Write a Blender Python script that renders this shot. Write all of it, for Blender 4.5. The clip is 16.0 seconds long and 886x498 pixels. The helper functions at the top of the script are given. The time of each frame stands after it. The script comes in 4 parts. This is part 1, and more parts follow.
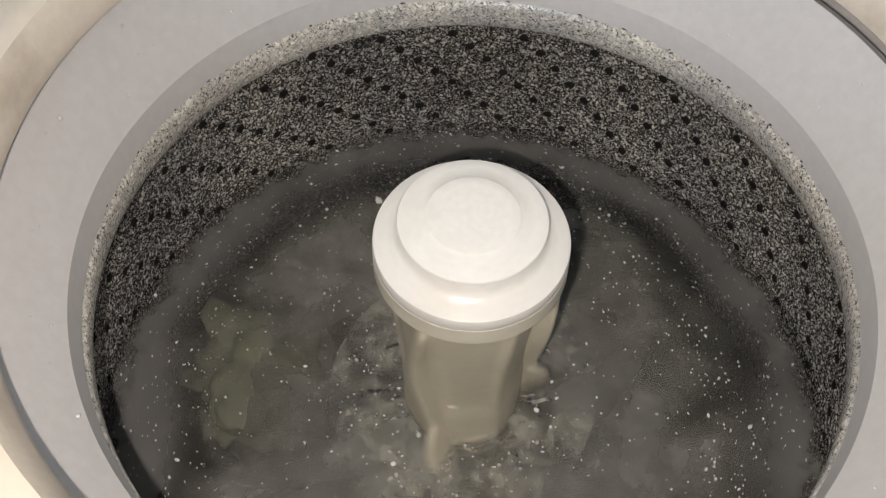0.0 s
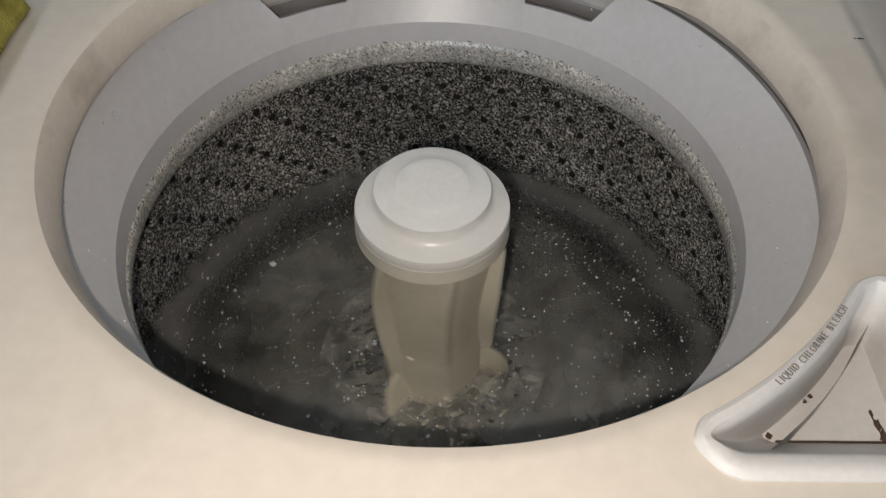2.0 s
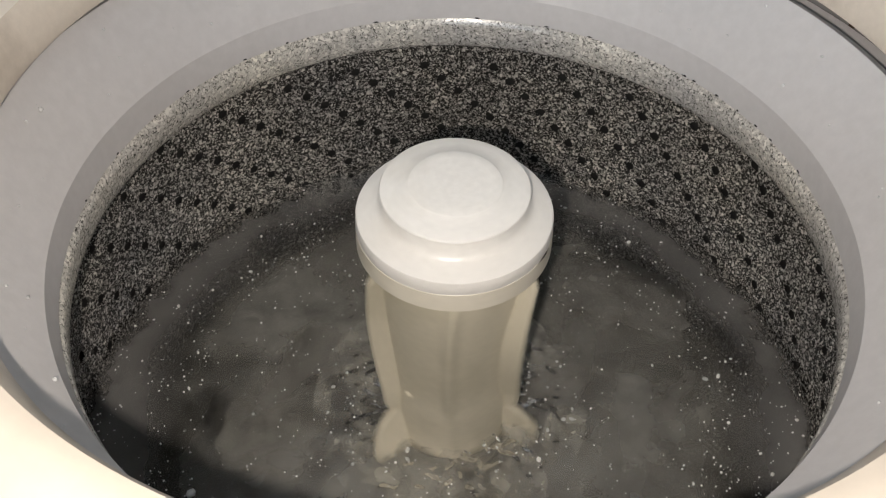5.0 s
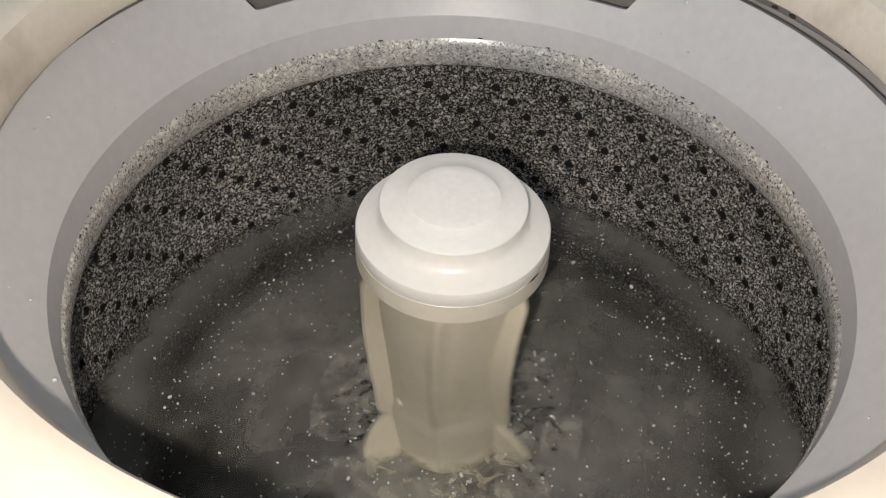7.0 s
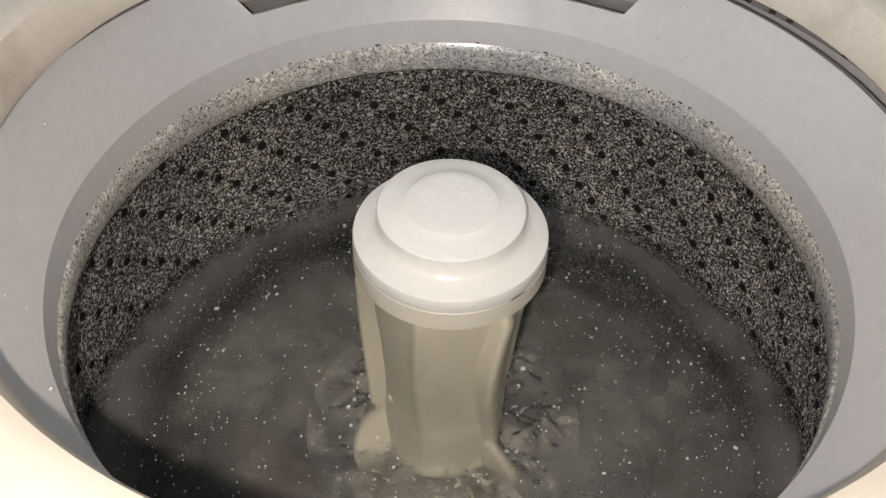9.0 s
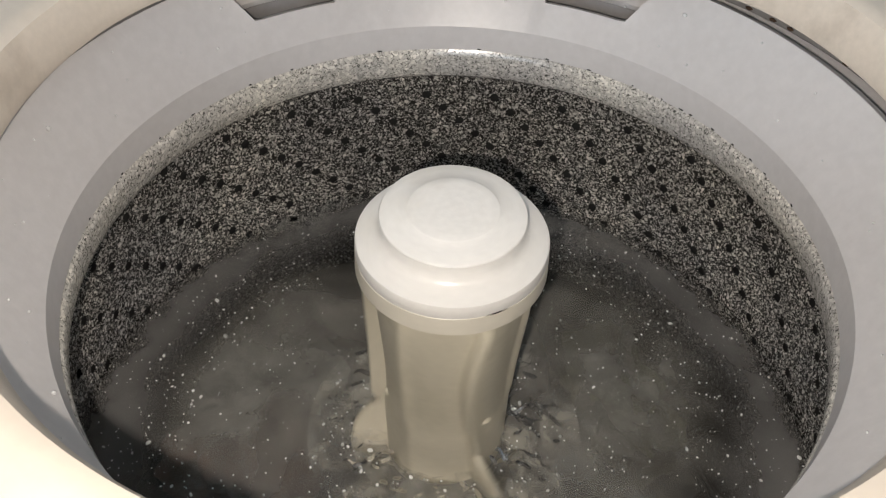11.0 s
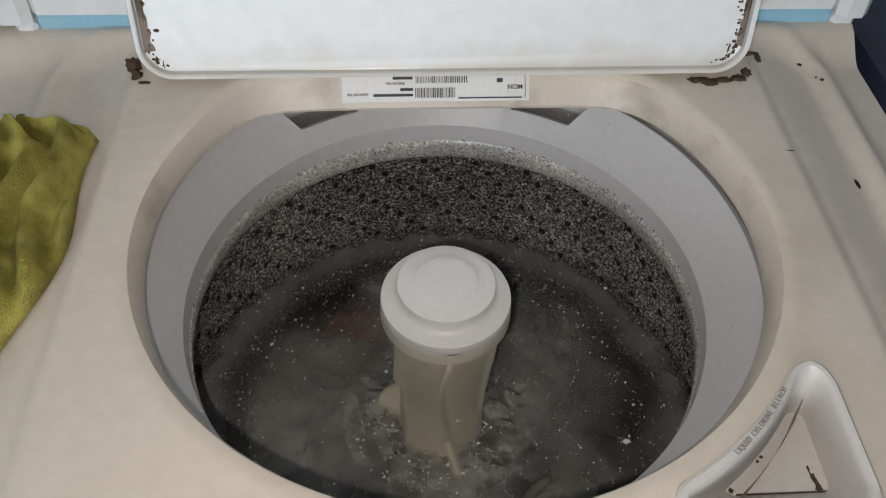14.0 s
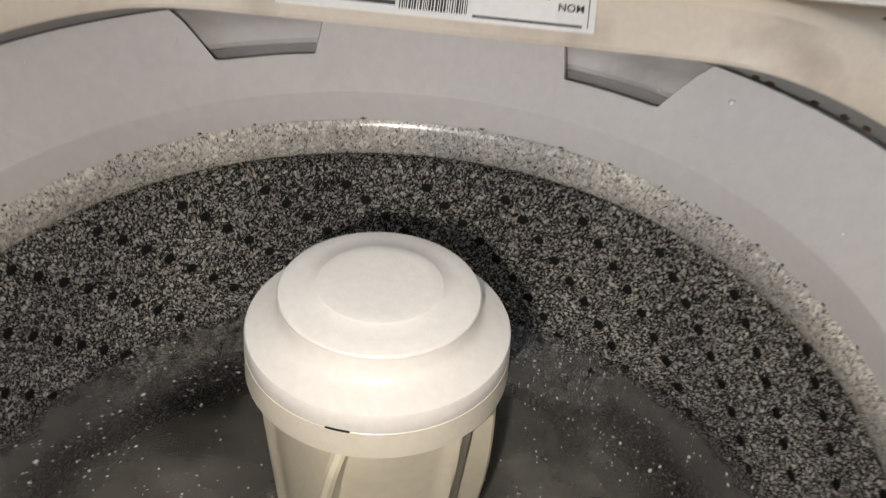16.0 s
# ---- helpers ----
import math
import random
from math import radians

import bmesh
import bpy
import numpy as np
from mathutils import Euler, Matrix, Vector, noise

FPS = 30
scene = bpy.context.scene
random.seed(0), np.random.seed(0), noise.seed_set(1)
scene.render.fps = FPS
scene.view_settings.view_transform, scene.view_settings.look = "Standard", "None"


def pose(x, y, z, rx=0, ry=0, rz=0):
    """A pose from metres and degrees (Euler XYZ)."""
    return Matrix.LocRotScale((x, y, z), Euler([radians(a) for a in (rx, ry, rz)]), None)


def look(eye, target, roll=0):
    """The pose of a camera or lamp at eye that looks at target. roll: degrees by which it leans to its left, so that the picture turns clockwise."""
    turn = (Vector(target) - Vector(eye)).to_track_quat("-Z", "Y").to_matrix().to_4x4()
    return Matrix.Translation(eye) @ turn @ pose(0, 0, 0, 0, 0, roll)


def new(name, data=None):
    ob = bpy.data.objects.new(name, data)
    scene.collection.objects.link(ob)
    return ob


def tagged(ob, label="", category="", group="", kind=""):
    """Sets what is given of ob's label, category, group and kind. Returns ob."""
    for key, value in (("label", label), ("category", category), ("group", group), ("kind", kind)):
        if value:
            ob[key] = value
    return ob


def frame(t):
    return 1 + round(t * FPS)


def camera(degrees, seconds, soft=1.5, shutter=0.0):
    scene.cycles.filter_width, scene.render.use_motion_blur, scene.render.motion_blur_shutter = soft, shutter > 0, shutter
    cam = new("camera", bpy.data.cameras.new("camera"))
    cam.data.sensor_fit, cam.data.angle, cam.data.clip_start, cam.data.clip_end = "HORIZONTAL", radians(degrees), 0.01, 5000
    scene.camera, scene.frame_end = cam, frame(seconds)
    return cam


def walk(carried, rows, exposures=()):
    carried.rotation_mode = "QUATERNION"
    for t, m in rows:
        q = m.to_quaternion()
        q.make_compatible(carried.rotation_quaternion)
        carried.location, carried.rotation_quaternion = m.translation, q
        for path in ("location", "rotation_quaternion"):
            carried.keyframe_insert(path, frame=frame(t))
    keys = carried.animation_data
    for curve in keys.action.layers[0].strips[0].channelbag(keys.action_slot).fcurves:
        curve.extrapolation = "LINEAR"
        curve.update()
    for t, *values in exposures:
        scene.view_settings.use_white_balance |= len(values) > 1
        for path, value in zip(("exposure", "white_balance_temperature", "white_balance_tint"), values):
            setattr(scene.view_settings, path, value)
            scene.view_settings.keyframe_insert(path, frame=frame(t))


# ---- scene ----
cam = camera(54.4, 16.0, soft=1.2, shutter=0.18)
PATH = [
    (0, (-0.0157, -0.2322, 0.2509), (-0.0134, -0.0068, -0.0795), 0.86),
    (0.5, (-0.0176, -0.2226, 0.2547), (-0.0156, -0.0063, -0.0819), 1.45),
    (1, (-0.0358, -0.2344, 0.2570), (-0.0251, -0.0108, -0.0745), 2.22),
    (1.5, (-0.0398, -0.2668, 0.2602), (-0.0053, -0.0544, -0.0770), 2.10),
    (2, (0.0051, -0.3576, 0.2924), (0.0063, -0.0953, -0.0096), 0.79),
    (2.5, (-0.0093, -0.3544, 0.3038), (-0.0091, -0.0870, 0.0063), -2.02),
    (3, (-0.0219, -0.2964, 0.2889), (-0.0045, -0.0815, -0.0480), 0.80),
    (3.5, (-0.0238, -0.2731, 0.3315), (-0.0028, -0.0696, -0.0122), 3.42),
    (4, (-0.0210, -0.2934, 0.2274), (-0.0115, -0.0440, -0.0852), 1.08),
    (4.5, (-0.0231, -0.2899, 0.1974), (-0.0093, -0.0232, -0.1004), 0.80),
    (5, (-0.0225, -0.2873, 0.2057), (-0.0062, -0.0165, -0.0882), 0.73),
    (7.5, (-0.0200, -0.2963, 0.2054), (-0.0049, -0.0162, -0.0798), 1.69),
    (8, (-0.0212, -0.2949, 0.2063), (-0.0044, -0.0147, -0.0786), 1.61),
    (8.5, (-0.0191, -0.2936, 0.2058), (-0.0032, -0.0137, -0.0795), 1.59),
    (9, (-0.0207, -0.2926, 0.2069), (-0.0042, -0.0132, -0.0789), 1.70),
    (11.5, (-0.0226, -0.2935, 0.2084), (-0.0053, -0.0121, -0.0753), 2.03),
    (12, (-0.0246, -0.2903, 0.2121), (-0.0057, -0.0091, -0.0716), 2.20),
    (12.5, (-0.0213, -0.2889, 0.2151), (-0.0028, -0.0068, -0.0678), 2.21),
    (13, (-0.0210, -0.2774, 0.2578), (0.0064, -0.0314, -0.0564), 3.33),
    (13.5, (-0.0304, -0.3170, 0.3329), (-0.0033, -0.0702, 0.0193), 3.13),
    (14, (-0.0337, -0.3831, 0.4009), (-0.0126, -0.1175, 0.1027), 2.09),
    (14.5, (-0.0260, -0.3820, 0.3992), (0.0003, -0.1210, 0.0972), 2.99),
    (15, (-0.0216, -0.3727, 0.3817), (0.0072, -0.1234, 0.0702), 3.47),
    (15.5, (0.0081, -0.3325, 0.2624), (0.0246, -0.0149, 0.0197), 6.11),
    (16, (0.0339, -0.2321, 0.1159), (0.0147, 0.0961, -0.1119), 4.68),
]
EXPOSURES = [(0, -0.06), (1.0, -0.1), (1.5, -0.12), (2.0, -0.3), (3.0, -0.32), (3.5, -0.15), (4.0, -0.15), (4.5, -0.48), (5.0, -0.12), (7.5, -0.07), (12.5, -0.03), (13.0, -0.08), (13.5, 0.02), (14.0, -0.28), (14.5, -0.40), (15.0, -0.42), (15.5, -0.48), (16.0, -0.65)]
walk(cam, [(t, look(eye, target, roll)) for t, eye, target, roll in PATH], EXPOSURES)

U = 1.15  # plan units to metres

# ---- light ----
world = bpy.data.worlds.new("room")
scene.world = world
world.use_nodes = True
world.node_tree.nodes["Background"].inputs[0].default_value = (0.80, 0.90, 1.0, 1)
world.node_tree.nodes["Background"].inputs[1].default_value = 1.2


# ---- materials ----
def material(name):
    m = bpy.data.materials.new(name)
    m.use_nodes = True
    nt = m.node_tree
    return m, nt, nt.nodes["Principled BSDF"]


def node(nt, kind, **values):
    n = nt.nodes.new(kind)
    for key, value in values.items():
        n.inputs[key.replace("_", " ")].default_value = value
    return n


def coords(nt):
    return nt.nodes.new("ShaderNodeTexCoord").outputs["Object"]


def noise_tex(nt, scale, detail=4.0, rough=0.55):
    n = node(nt, "ShaderNodeTexNoise", Scale=scale, Detail=detail, Roughness=rough)
    nt.links.new(coords(nt), n.inputs["Vector"])
    return n.outputs["Fac"]


def ramp(nt, fac, stops):
    n = nt.nodes.new("ShaderNodeValToRGB")
    el = n.color_ramp.elements
    while len(el) < len(stops):
        el.new(0.5)
    for e, (p, c) in zip(el, stops):
        e.position, e.color = p, (*c, 1)
    nt.links.new(fac, n.inputs["Fac"])
    return n.outputs["Color"]


def blend(nt, fac, a, b):
    n = nt.nodes.new("ShaderNodeMix")
    n.data_type = "RGBA"
    nt.links.new(fac, n.inputs["Factor"])
    for socket, value in ((n.inputs["A"], a), (n.inputs["B"], b)):
        if isinstance(value, tuple):
            socket.default_value = (*value, 1)
        else:
            nt.links.new(value, socket)
    return n.outputs["Result"]


def bump(nt, bsdf, height, strength=0.2, distance=0.001):
    b = node(nt, "ShaderNodeBump", Strength=strength, Distance=distance)
    nt.links.new(height, b.inputs["Height"])
    nt.links.new(b.outputs["Normal"], bsdf.inputs["Normal"])


def worn(name, base, dirt, rough=0.4, scale=9.0, amount=(0.55, 0.85), grain=0.1, spec=0.5):
    """A painted or moulded surface with faint stains at two sizes and a fine relief."""
    m, nt, b = material(name)
    stains = ramp(nt, noise_tex(nt, scale, 6.0), [(amount[0], (0, 0, 0)), (amount[1], (1, 1, 1))])
    fine = ramp(nt, noise_tex(nt, scale * 14, 3.0), [(0.35, (0.94, 0.94, 0.94)), (0.7, (1, 1, 1))])
    col = blend(nt, stains, base, dirt)
    mul = nt.nodes.new("ShaderNodeMix")
    mul.data_type, mul.blend_type = "RGBA", "MULTIPLY"
    mul.inputs["Factor"].default_value = 1.0
    nt.links.new(col, mul.inputs["A"])
    nt.links.new(fine, mul.inputs["B"])
    nt.links.new(mul.outputs["Result"], b.inputs["Base Color"])
    b.inputs["Roughness"].default_value = rough
    b.inputs["Specular IOR Level"].default_value = spec
    bump(nt, b, noise_tex(nt, scale * 40, 2.0), grain, 0.0006)
    return m


def speckled(name, share, dark, mid, pale, rough=0.16):
    """Dark enamel with pale flecks of uneven size and brightness."""
    m, nt, b = material(name)
    warp = node(nt, "ShaderNodeTexNoise", Scale=420.0, Detail=2.0)
    nt.links.new(coords(nt), warp.inputs["Vector"])
    mixv = nt.nodes.new("ShaderNodeMix")
    mixv.data_type = "VECTOR"
    mixv.inputs["Factor"].default_value = 0.0022
    nt.links.new(coords(nt), mixv.inputs["A"])
    nt.links.new(warp.outputs["Color"], mixv.inputs["B"])
    layers = []
    for scale, part_of, shade in ((560.0, 0.35, 1.0), (860.0, 0.85, 0.9), (1400.0, 0.95, 0.75)):
        v = node(nt, "ShaderNodeTexVoronoi", Scale=scale)
        nt.links.new(mixv.outputs["Result"], v.inputs["Vector"])
        sep = nt.nodes.new("ShaderNodeSeparateColor")
        nt.links.new(v.outputs["Color"], sep.inputs["Color"])
        q = 1.0 - share * part_of
        p = tuple(c * shade for c in pale)
        layers.append(ramp(nt, sep.outputs["Red"], [(0.0, dark), (q - 0.015, dark), (q + 0.015, mid), (q + (1 - q) * 0.55, tuple((a + c) / 2 for a, c in zip(mid, p))), (1.0, p)]))
    top = layers[0]
    for other in layers[1:]:
        mx = nt.nodes.new("ShaderNodeMix")
        mx.data_type, mx.blend_type = "RGBA", "LIGHTEN"
        mx.inputs["Factor"].default_value = 1.0
        nt.links.new(top, mx.inputs["A"])
        nt.links.new(other, mx.inputs["B"])
        top = mx.outputs["Result"]
    patches = ramp(nt, noise_tex(nt, 11, 5.0), [(0.32, (0.66, 0.66, 0.69)), (0.66, (1.06, 1.05, 1.02))])
    mul = nt.nodes.new("ShaderNodeMix")
    mul.data_type, mul.blend_type = "RGBA", "MULTIPLY"
    mul.inputs["Factor"].default_value = 1.0
    nt.links.new(top, mul.inputs["A"])
    nt.links.new(patches, mul.inputs["B"])
    nt.links.new(mul.outputs["Result"], b.inputs["Base Color"])
    b.inputs["Roughness"].default_value = rough
    bump(nt, b, noise_tex(nt, 160, 3.0), 0.25, 0.0008)
    return m


def plain(name, colour, rough=0.5, metal=0.0):
    m, nt, b = material(name)
    fac = noise_tex(nt, 60, 4.0)
    nt.links.new(ramp(nt, fac, [(0.3, tuple(c * 0.8 for c in colour)), (0.7, colour)]), b.inputs["Base Color"])
    b.inputs["Roughness"].default_value, b.inputs["Metallic"].default_value = rough, metal
    return m


CREAM = worn("cream enamel", (0.70, 0.622, 0.53), (0.56, 0.48, 0.385), 0.33, 7.0, (0.50, 0.85))
# base toned down for the lip's shade, with grime in patches
LIPM = worn("shade-toned grimy enamel edge", (0.66, 0.585, 0.50), (0.40, 0.34, 0.275), 0.40, 22.0, (0.50, 0.80))
RINGW = worn("grey-white plastic", (0.605, 0.588, 0.588), (0.52, 0.50, 0.495), 0.32, 12.0, (0.6, 0.95))
CAPW = worn("white plastic", (0.80, 0.785, 0.755), (0.70, 0.67, 0.61), 0.28, 20.0, (0.6, 0.95))
AGIT = worn("ivory plastic", (0.65, 0.605, 0.485), (0.47, 0.435, 0.315), 0.36, 18.0, (0.5, 0.9))
LIDW = worn("white enamel", (0.80, 0.80, 0.80), (0.62, 0.58, 0.52), 0.25, 5.0, (0.62, 0.95))
SEAM = worn("rust-stained seam", (0.30, 0.24, 0.20), (0.09, 0.06, 0.042), 0.7, 60.0, (0.4, 0.65))


def lid_enamel():
    """White enamel with faint stains, turning beige in uneven patches towards the hinge side."""
    m = worn("faintly stained enamel, beige low down", (0.80, 0.80, 0.80), (0.66, 0.62, 0.56), 0.25, 5.0, (0.62, 0.95))
    nt = m.node_tree
    b = nt.nodes["Principled BSDF"]
    clean = b.inputs["Base Color"].links[0].from_socket
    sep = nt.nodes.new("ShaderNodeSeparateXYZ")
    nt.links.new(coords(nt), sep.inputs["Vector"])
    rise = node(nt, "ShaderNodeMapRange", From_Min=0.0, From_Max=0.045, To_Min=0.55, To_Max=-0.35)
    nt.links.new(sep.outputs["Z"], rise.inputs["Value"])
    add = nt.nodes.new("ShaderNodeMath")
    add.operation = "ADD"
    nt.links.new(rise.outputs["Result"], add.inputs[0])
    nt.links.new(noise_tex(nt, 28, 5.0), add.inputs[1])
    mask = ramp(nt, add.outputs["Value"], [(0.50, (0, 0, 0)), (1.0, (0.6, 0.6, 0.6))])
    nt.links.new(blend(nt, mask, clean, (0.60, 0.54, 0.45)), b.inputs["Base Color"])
    return m


LIDP = lid_enamel()
TUB = worn("grey tub wall", (0.30, 0.295, 0.29), (0.16, 0.14, 0.12), 0.45, 20.0)
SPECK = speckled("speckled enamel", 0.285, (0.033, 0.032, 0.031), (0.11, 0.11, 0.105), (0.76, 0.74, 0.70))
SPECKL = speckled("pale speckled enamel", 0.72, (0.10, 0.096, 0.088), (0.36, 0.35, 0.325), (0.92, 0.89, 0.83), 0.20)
# near black: painted shade in the drain holes, also real chips and scratch
DARK = plain("black for hole shade and chips", (0.006, 0.006, 0.006), 0.8)
RUST = plain("rust", (0.075, 0.045, 0.027), 0.9)
BLUE = worn("light blue plastic", (0.32, 0.58, 0.72), (0.45, 0.62, 0.70), 0.35, 14.0)
INK = plain("dark ink", (0.05, 0.05, 0.055), 0.6)
PAPER = worn("label paper", (0.82, 0.81, 0.80), (0.72, 0.70, 0.68), 0.4, 25.0)


def radius(nt):
    """Distance from the machine's axis."""
    sep = nt.nodes.new("ShaderNodeSeparateXYZ")
    nt.links.new(coords(nt), sep.inputs["Vector"])
    flat = nt.nodes.new("ShaderNodeCombineXYZ")
    for axis in "XY":
        nt.links.new(sep.outputs[axis], flat.inputs[axis])
    length = nt.nodes.new("ShaderNodeVectorMath")
    length.operation = "LENGTH"
    nt.links.new(flat.outputs["Vector"], length.inputs[0])
    return length.outputs["Value"]


def calc(nt, kind, a, b):
    n = nt.nodes.new("ShaderNodeMath")
    n.operation = kind
    for socket, value in zip(n.inputs, (a, b)):
        if isinstance(value, float):
            socket.default_value = value
        else:
            nt.links.new(value, socket)
    return n.outputs["Value"]


def billow(nt, scale, seed, detail=5.0, curl=0.5):
    n = nt.nodes.new("ShaderNodeTexNoise")
    n.noise_dimensions = "4D"
    for key, value in (("Scale", scale), ("W", seed * 3.7), ("Detail", detail), ("Roughness", 0.52), ("Distortion", curl)):
        n.inputs[key].default_value = value
    nt.links.new(coords(nt), n.inputs["Vector"])
    return n.outputs["Fac"]


def ease(nt, value, a, b, lo=0.0, hi=1.0):
    n = node(nt, "ShaderNodeMapRange", From_Min=a, From_Max=b, To_Min=lo, To_Max=hi)
    n.interpolation_type = "SMOOTHSTEP"
    nt.links.new(value, n.inputs["Value"])
    return n.outputs["Result"]


def thin(nt, b, fac):
    """Lets the clear water show between the silt."""
    mix = nt.nodes.new("ShaderNodeMixShader")
    nt.links.new(fac, mix.inputs["Fac"])
    nt.links.new(nt.nodes.new("ShaderNodeBsdfTransparent").outputs["BSDF"], mix.inputs[1])
    nt.links.new(b.outputs["BSDF"], mix.inputs[2])
    nt.links.new(mix.outputs["Shader"], nt.nodes["Material Output"].inputs["Surface"])


def cloud_silt(name, seed, cover, tint, scale=11.0):
    """Billows of pale silt that the strokes drive up in the middle of the basket."""
    m, nt, b = material(name)
    fine = billow(nt, scale * 3.2, seed + 9, 6.0, 0.5)
    nt.links.new(ramp(nt, fine, [(0.32, tuple(c * 0.55 for c in tint)), (0.68, tuple(c * 1.15 for c in tint))]), b.inputs["Base Color"])
    b.inputs["Roughness"].default_value = 0.9
    b.inputs["Specular IOR Level"].default_value = 0.0
    mask = ease(nt, billow(nt, scale, seed), 0.36, 0.66, 0.0, cover)
    edge_r = calc(nt, "ADD", radius(nt), calc(nt, "MULTIPLY", billow(nt, 10.0, seed + 4, 3.0), 0.070))
    thin(nt, b, calc(nt, "MULTIPLY", mask, ease(nt, edge_r, 0.180, 0.235, 1.0, 0.0)))
    return m


def wall_silt(name, seed, cover, tint):
    """Still, milky water along the basket wall, ragged towards the middle."""
    m, nt, b = material(name)
    nt.links.new(ramp(nt, billow(nt, 26.0, seed + 2), [(0.3, tuple(c * 0.72 for c in tint)), (0.7, tint)]), b.inputs["Base Color"])
    b.inputs["Roughness"].default_value = 0.9
    b.inputs["Specular IOR Level"].default_value = 0.0
    inner = calc(nt, "ADD", radius(nt), calc(nt, "MULTIPLY", billow(nt, 9.0, seed, 5.0), 0.090))
    rim = calc(nt, "ADD", radius(nt), calc(nt, "MULTIPLY", billow(nt, 50.0, seed + 6, 5.0), 0.040))
    thin(nt, b, calc(nt, "MULTIPLY", ease(nt, inner, 0.206, 0.256, 0.0, cover), ease(nt, rim, 0.226, 0.246, 1.0, 0.0)))
    return m


def dark_depth(name):
    m, nt, b = material(name)
    # near-black colour stands in for the unlit depth below the silt
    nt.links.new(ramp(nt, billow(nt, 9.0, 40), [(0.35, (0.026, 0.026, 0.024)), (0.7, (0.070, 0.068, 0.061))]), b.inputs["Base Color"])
    b.inputs["Roughness"].default_value = 0.9
    b.inputs["Specular IOR Level"].default_value = 0.0
    return m


def clear_water(name, relief=0.5, haze=0.0):
    """Clear water: it shines by its slope and lets the rest through; haze is its share of fine froth."""
    m, nt, b = material(name)
    b.inputs["Base Color"].default_value = (0.50, 0.485, 0.42, 1)
    b.inputs["Roughness"].default_value = 0.6
    shine = node(nt, "ShaderNodeBsdfGlossy", Roughness=0.05)
    bmp = node(nt, "ShaderNodeBump", Strength=relief, Distance=0.004)
    nt.links.new(billow(nt, 48.0, 2), bmp.inputs["Height"])
    nt.links.new(bmp.outputs["Normal"], shine.inputs["Normal"])
    froth = ease(nt, billow(nt, 55.0, 17), 0.45, 0.68, 0.0, haze)
    thin(nt, b, froth)
    base = nt.nodes["Material Output"].inputs["Surface"].links[0].from_socket
    fres = node(nt, "ShaderNodeFresnel", IOR=1.33)
    last = nt.nodes.new("ShaderNodeMixShader")
    nt.links.new(fres.outputs["Fac"], last.inputs["Fac"])
    nt.links.new(base, last.inputs[1])
    nt.links.new(shine.outputs["BSDF"], last.inputs[2])
    nt.links.new(last.outputs["Shader"], nt.nodes["Material Output"].inputs["Surface"])
    return m


# ---- building helpers ----
def mesh_of(name, verts, faces, mat, smooth=True):
    me = bpy.data.meshes.new(name)
    me.from_pydata([(x * U, y * U, z * U) for x, y, z in verts], [], faces)
    me.materials.append(mat)
    if smooth:
        me.polygons.foreach_set("use_smooth", [True] * len(me.polygons))
        me.set_sharp_from_angle(angle=radians(34))
    me.update()
    return me


def part(name, verts, faces, mat, parent=None, label="", smooth=True):
    ob = new(name, mesh_of(name, verts, faces, mat, smooth))
    if parent:
        ob.parent = parent
    if label:
        tagged(ob, label)
    return ob


def lathe(profile, n=96, a0=0.0, a1=2 * math.pi):
    """Verts and faces of a profile of (r, z) turned about z."""
    full = abs(a1 - a0 - 2 * math.pi) < 1e-6
    cols = n if full else n + 1
    verts, faces = [], []
    for i in range(cols):
        a = a0 + (a1 - a0) * i / n
        verts += [(r * math.sin(a), r * math.cos(a), z) for r, z in profile]
    m = len(profile)
    for i in range(n):
        j = (i + 1) % cols
        for k in range(m - 1):
            faces.append((i * m + k, i * m + k + 1, j * m + k + 1, j * m + k))
    return verts, faces


def box(x0, x1, y0, y1, z0, z1, c=0.0):
    """A box with chamfered upright and top edges."""
    verts, faces = [], []
    rings = [(z0, 0.0), (z1 - c, 0.0), (z1, c)]
    for z, d in rings:
        pts = [(x0 + c, y0 + d), (x1 - c, y0 + d), (x1 - d, y0 + c), (x1 - d, y1 - c), (x1 - c, y1 - d), (x0 + c, y1 - d), (x0 + d, y1 - c), (x0 + d, y0 + c)]
        verts += [(x, y, z) for x, y in pts]
    for k in range(2):
        for i in range(8):
            j = (i + 1) % 8
            faces.append((k * 8 + i, k * 8 + j, k * 8 + 8 + j, k * 8 + 8 + i))
    faces += [tuple(range(16, 24)), tuple(range(7, -1, -1))]
    return verts, faces


def empty(name, at=(0, 0, 0)):
    ob = new(name)
    ob.location = [c * U for c in at]
    ob.empty_display_size = 0.02
    return ob


# ---- washing machine body: deck, cabinet ----
def edge(a):
    """Radius and angle of the deck opening's lower edge; a from the back, clockwise."""
    r = 0.1745
    x, y = r * math.sin(a), r * math.cos(a)
    if y > 0:
        y = -math.log(math.exp(-y / 0.010) + math.exp(-0.1250 / 0.010)) * 0.010
    elif y < 0:
        y *= 0.972
    return math.hypot(x + 0.0045, y), math.atan2(x + 0.0045, y)


def in_cup(x, y):
    """Inside the mouth of the bleach cup."""
    return math.hypot(x, y) > 0.1945 and 0.093 < x < 0.1757 and -0.1785 < y < -0.1065


def smooth(a, b, v):
    t = min(1, max(0, (v - a) / (b - a)))
    return t * t * (3 - 2 * t)


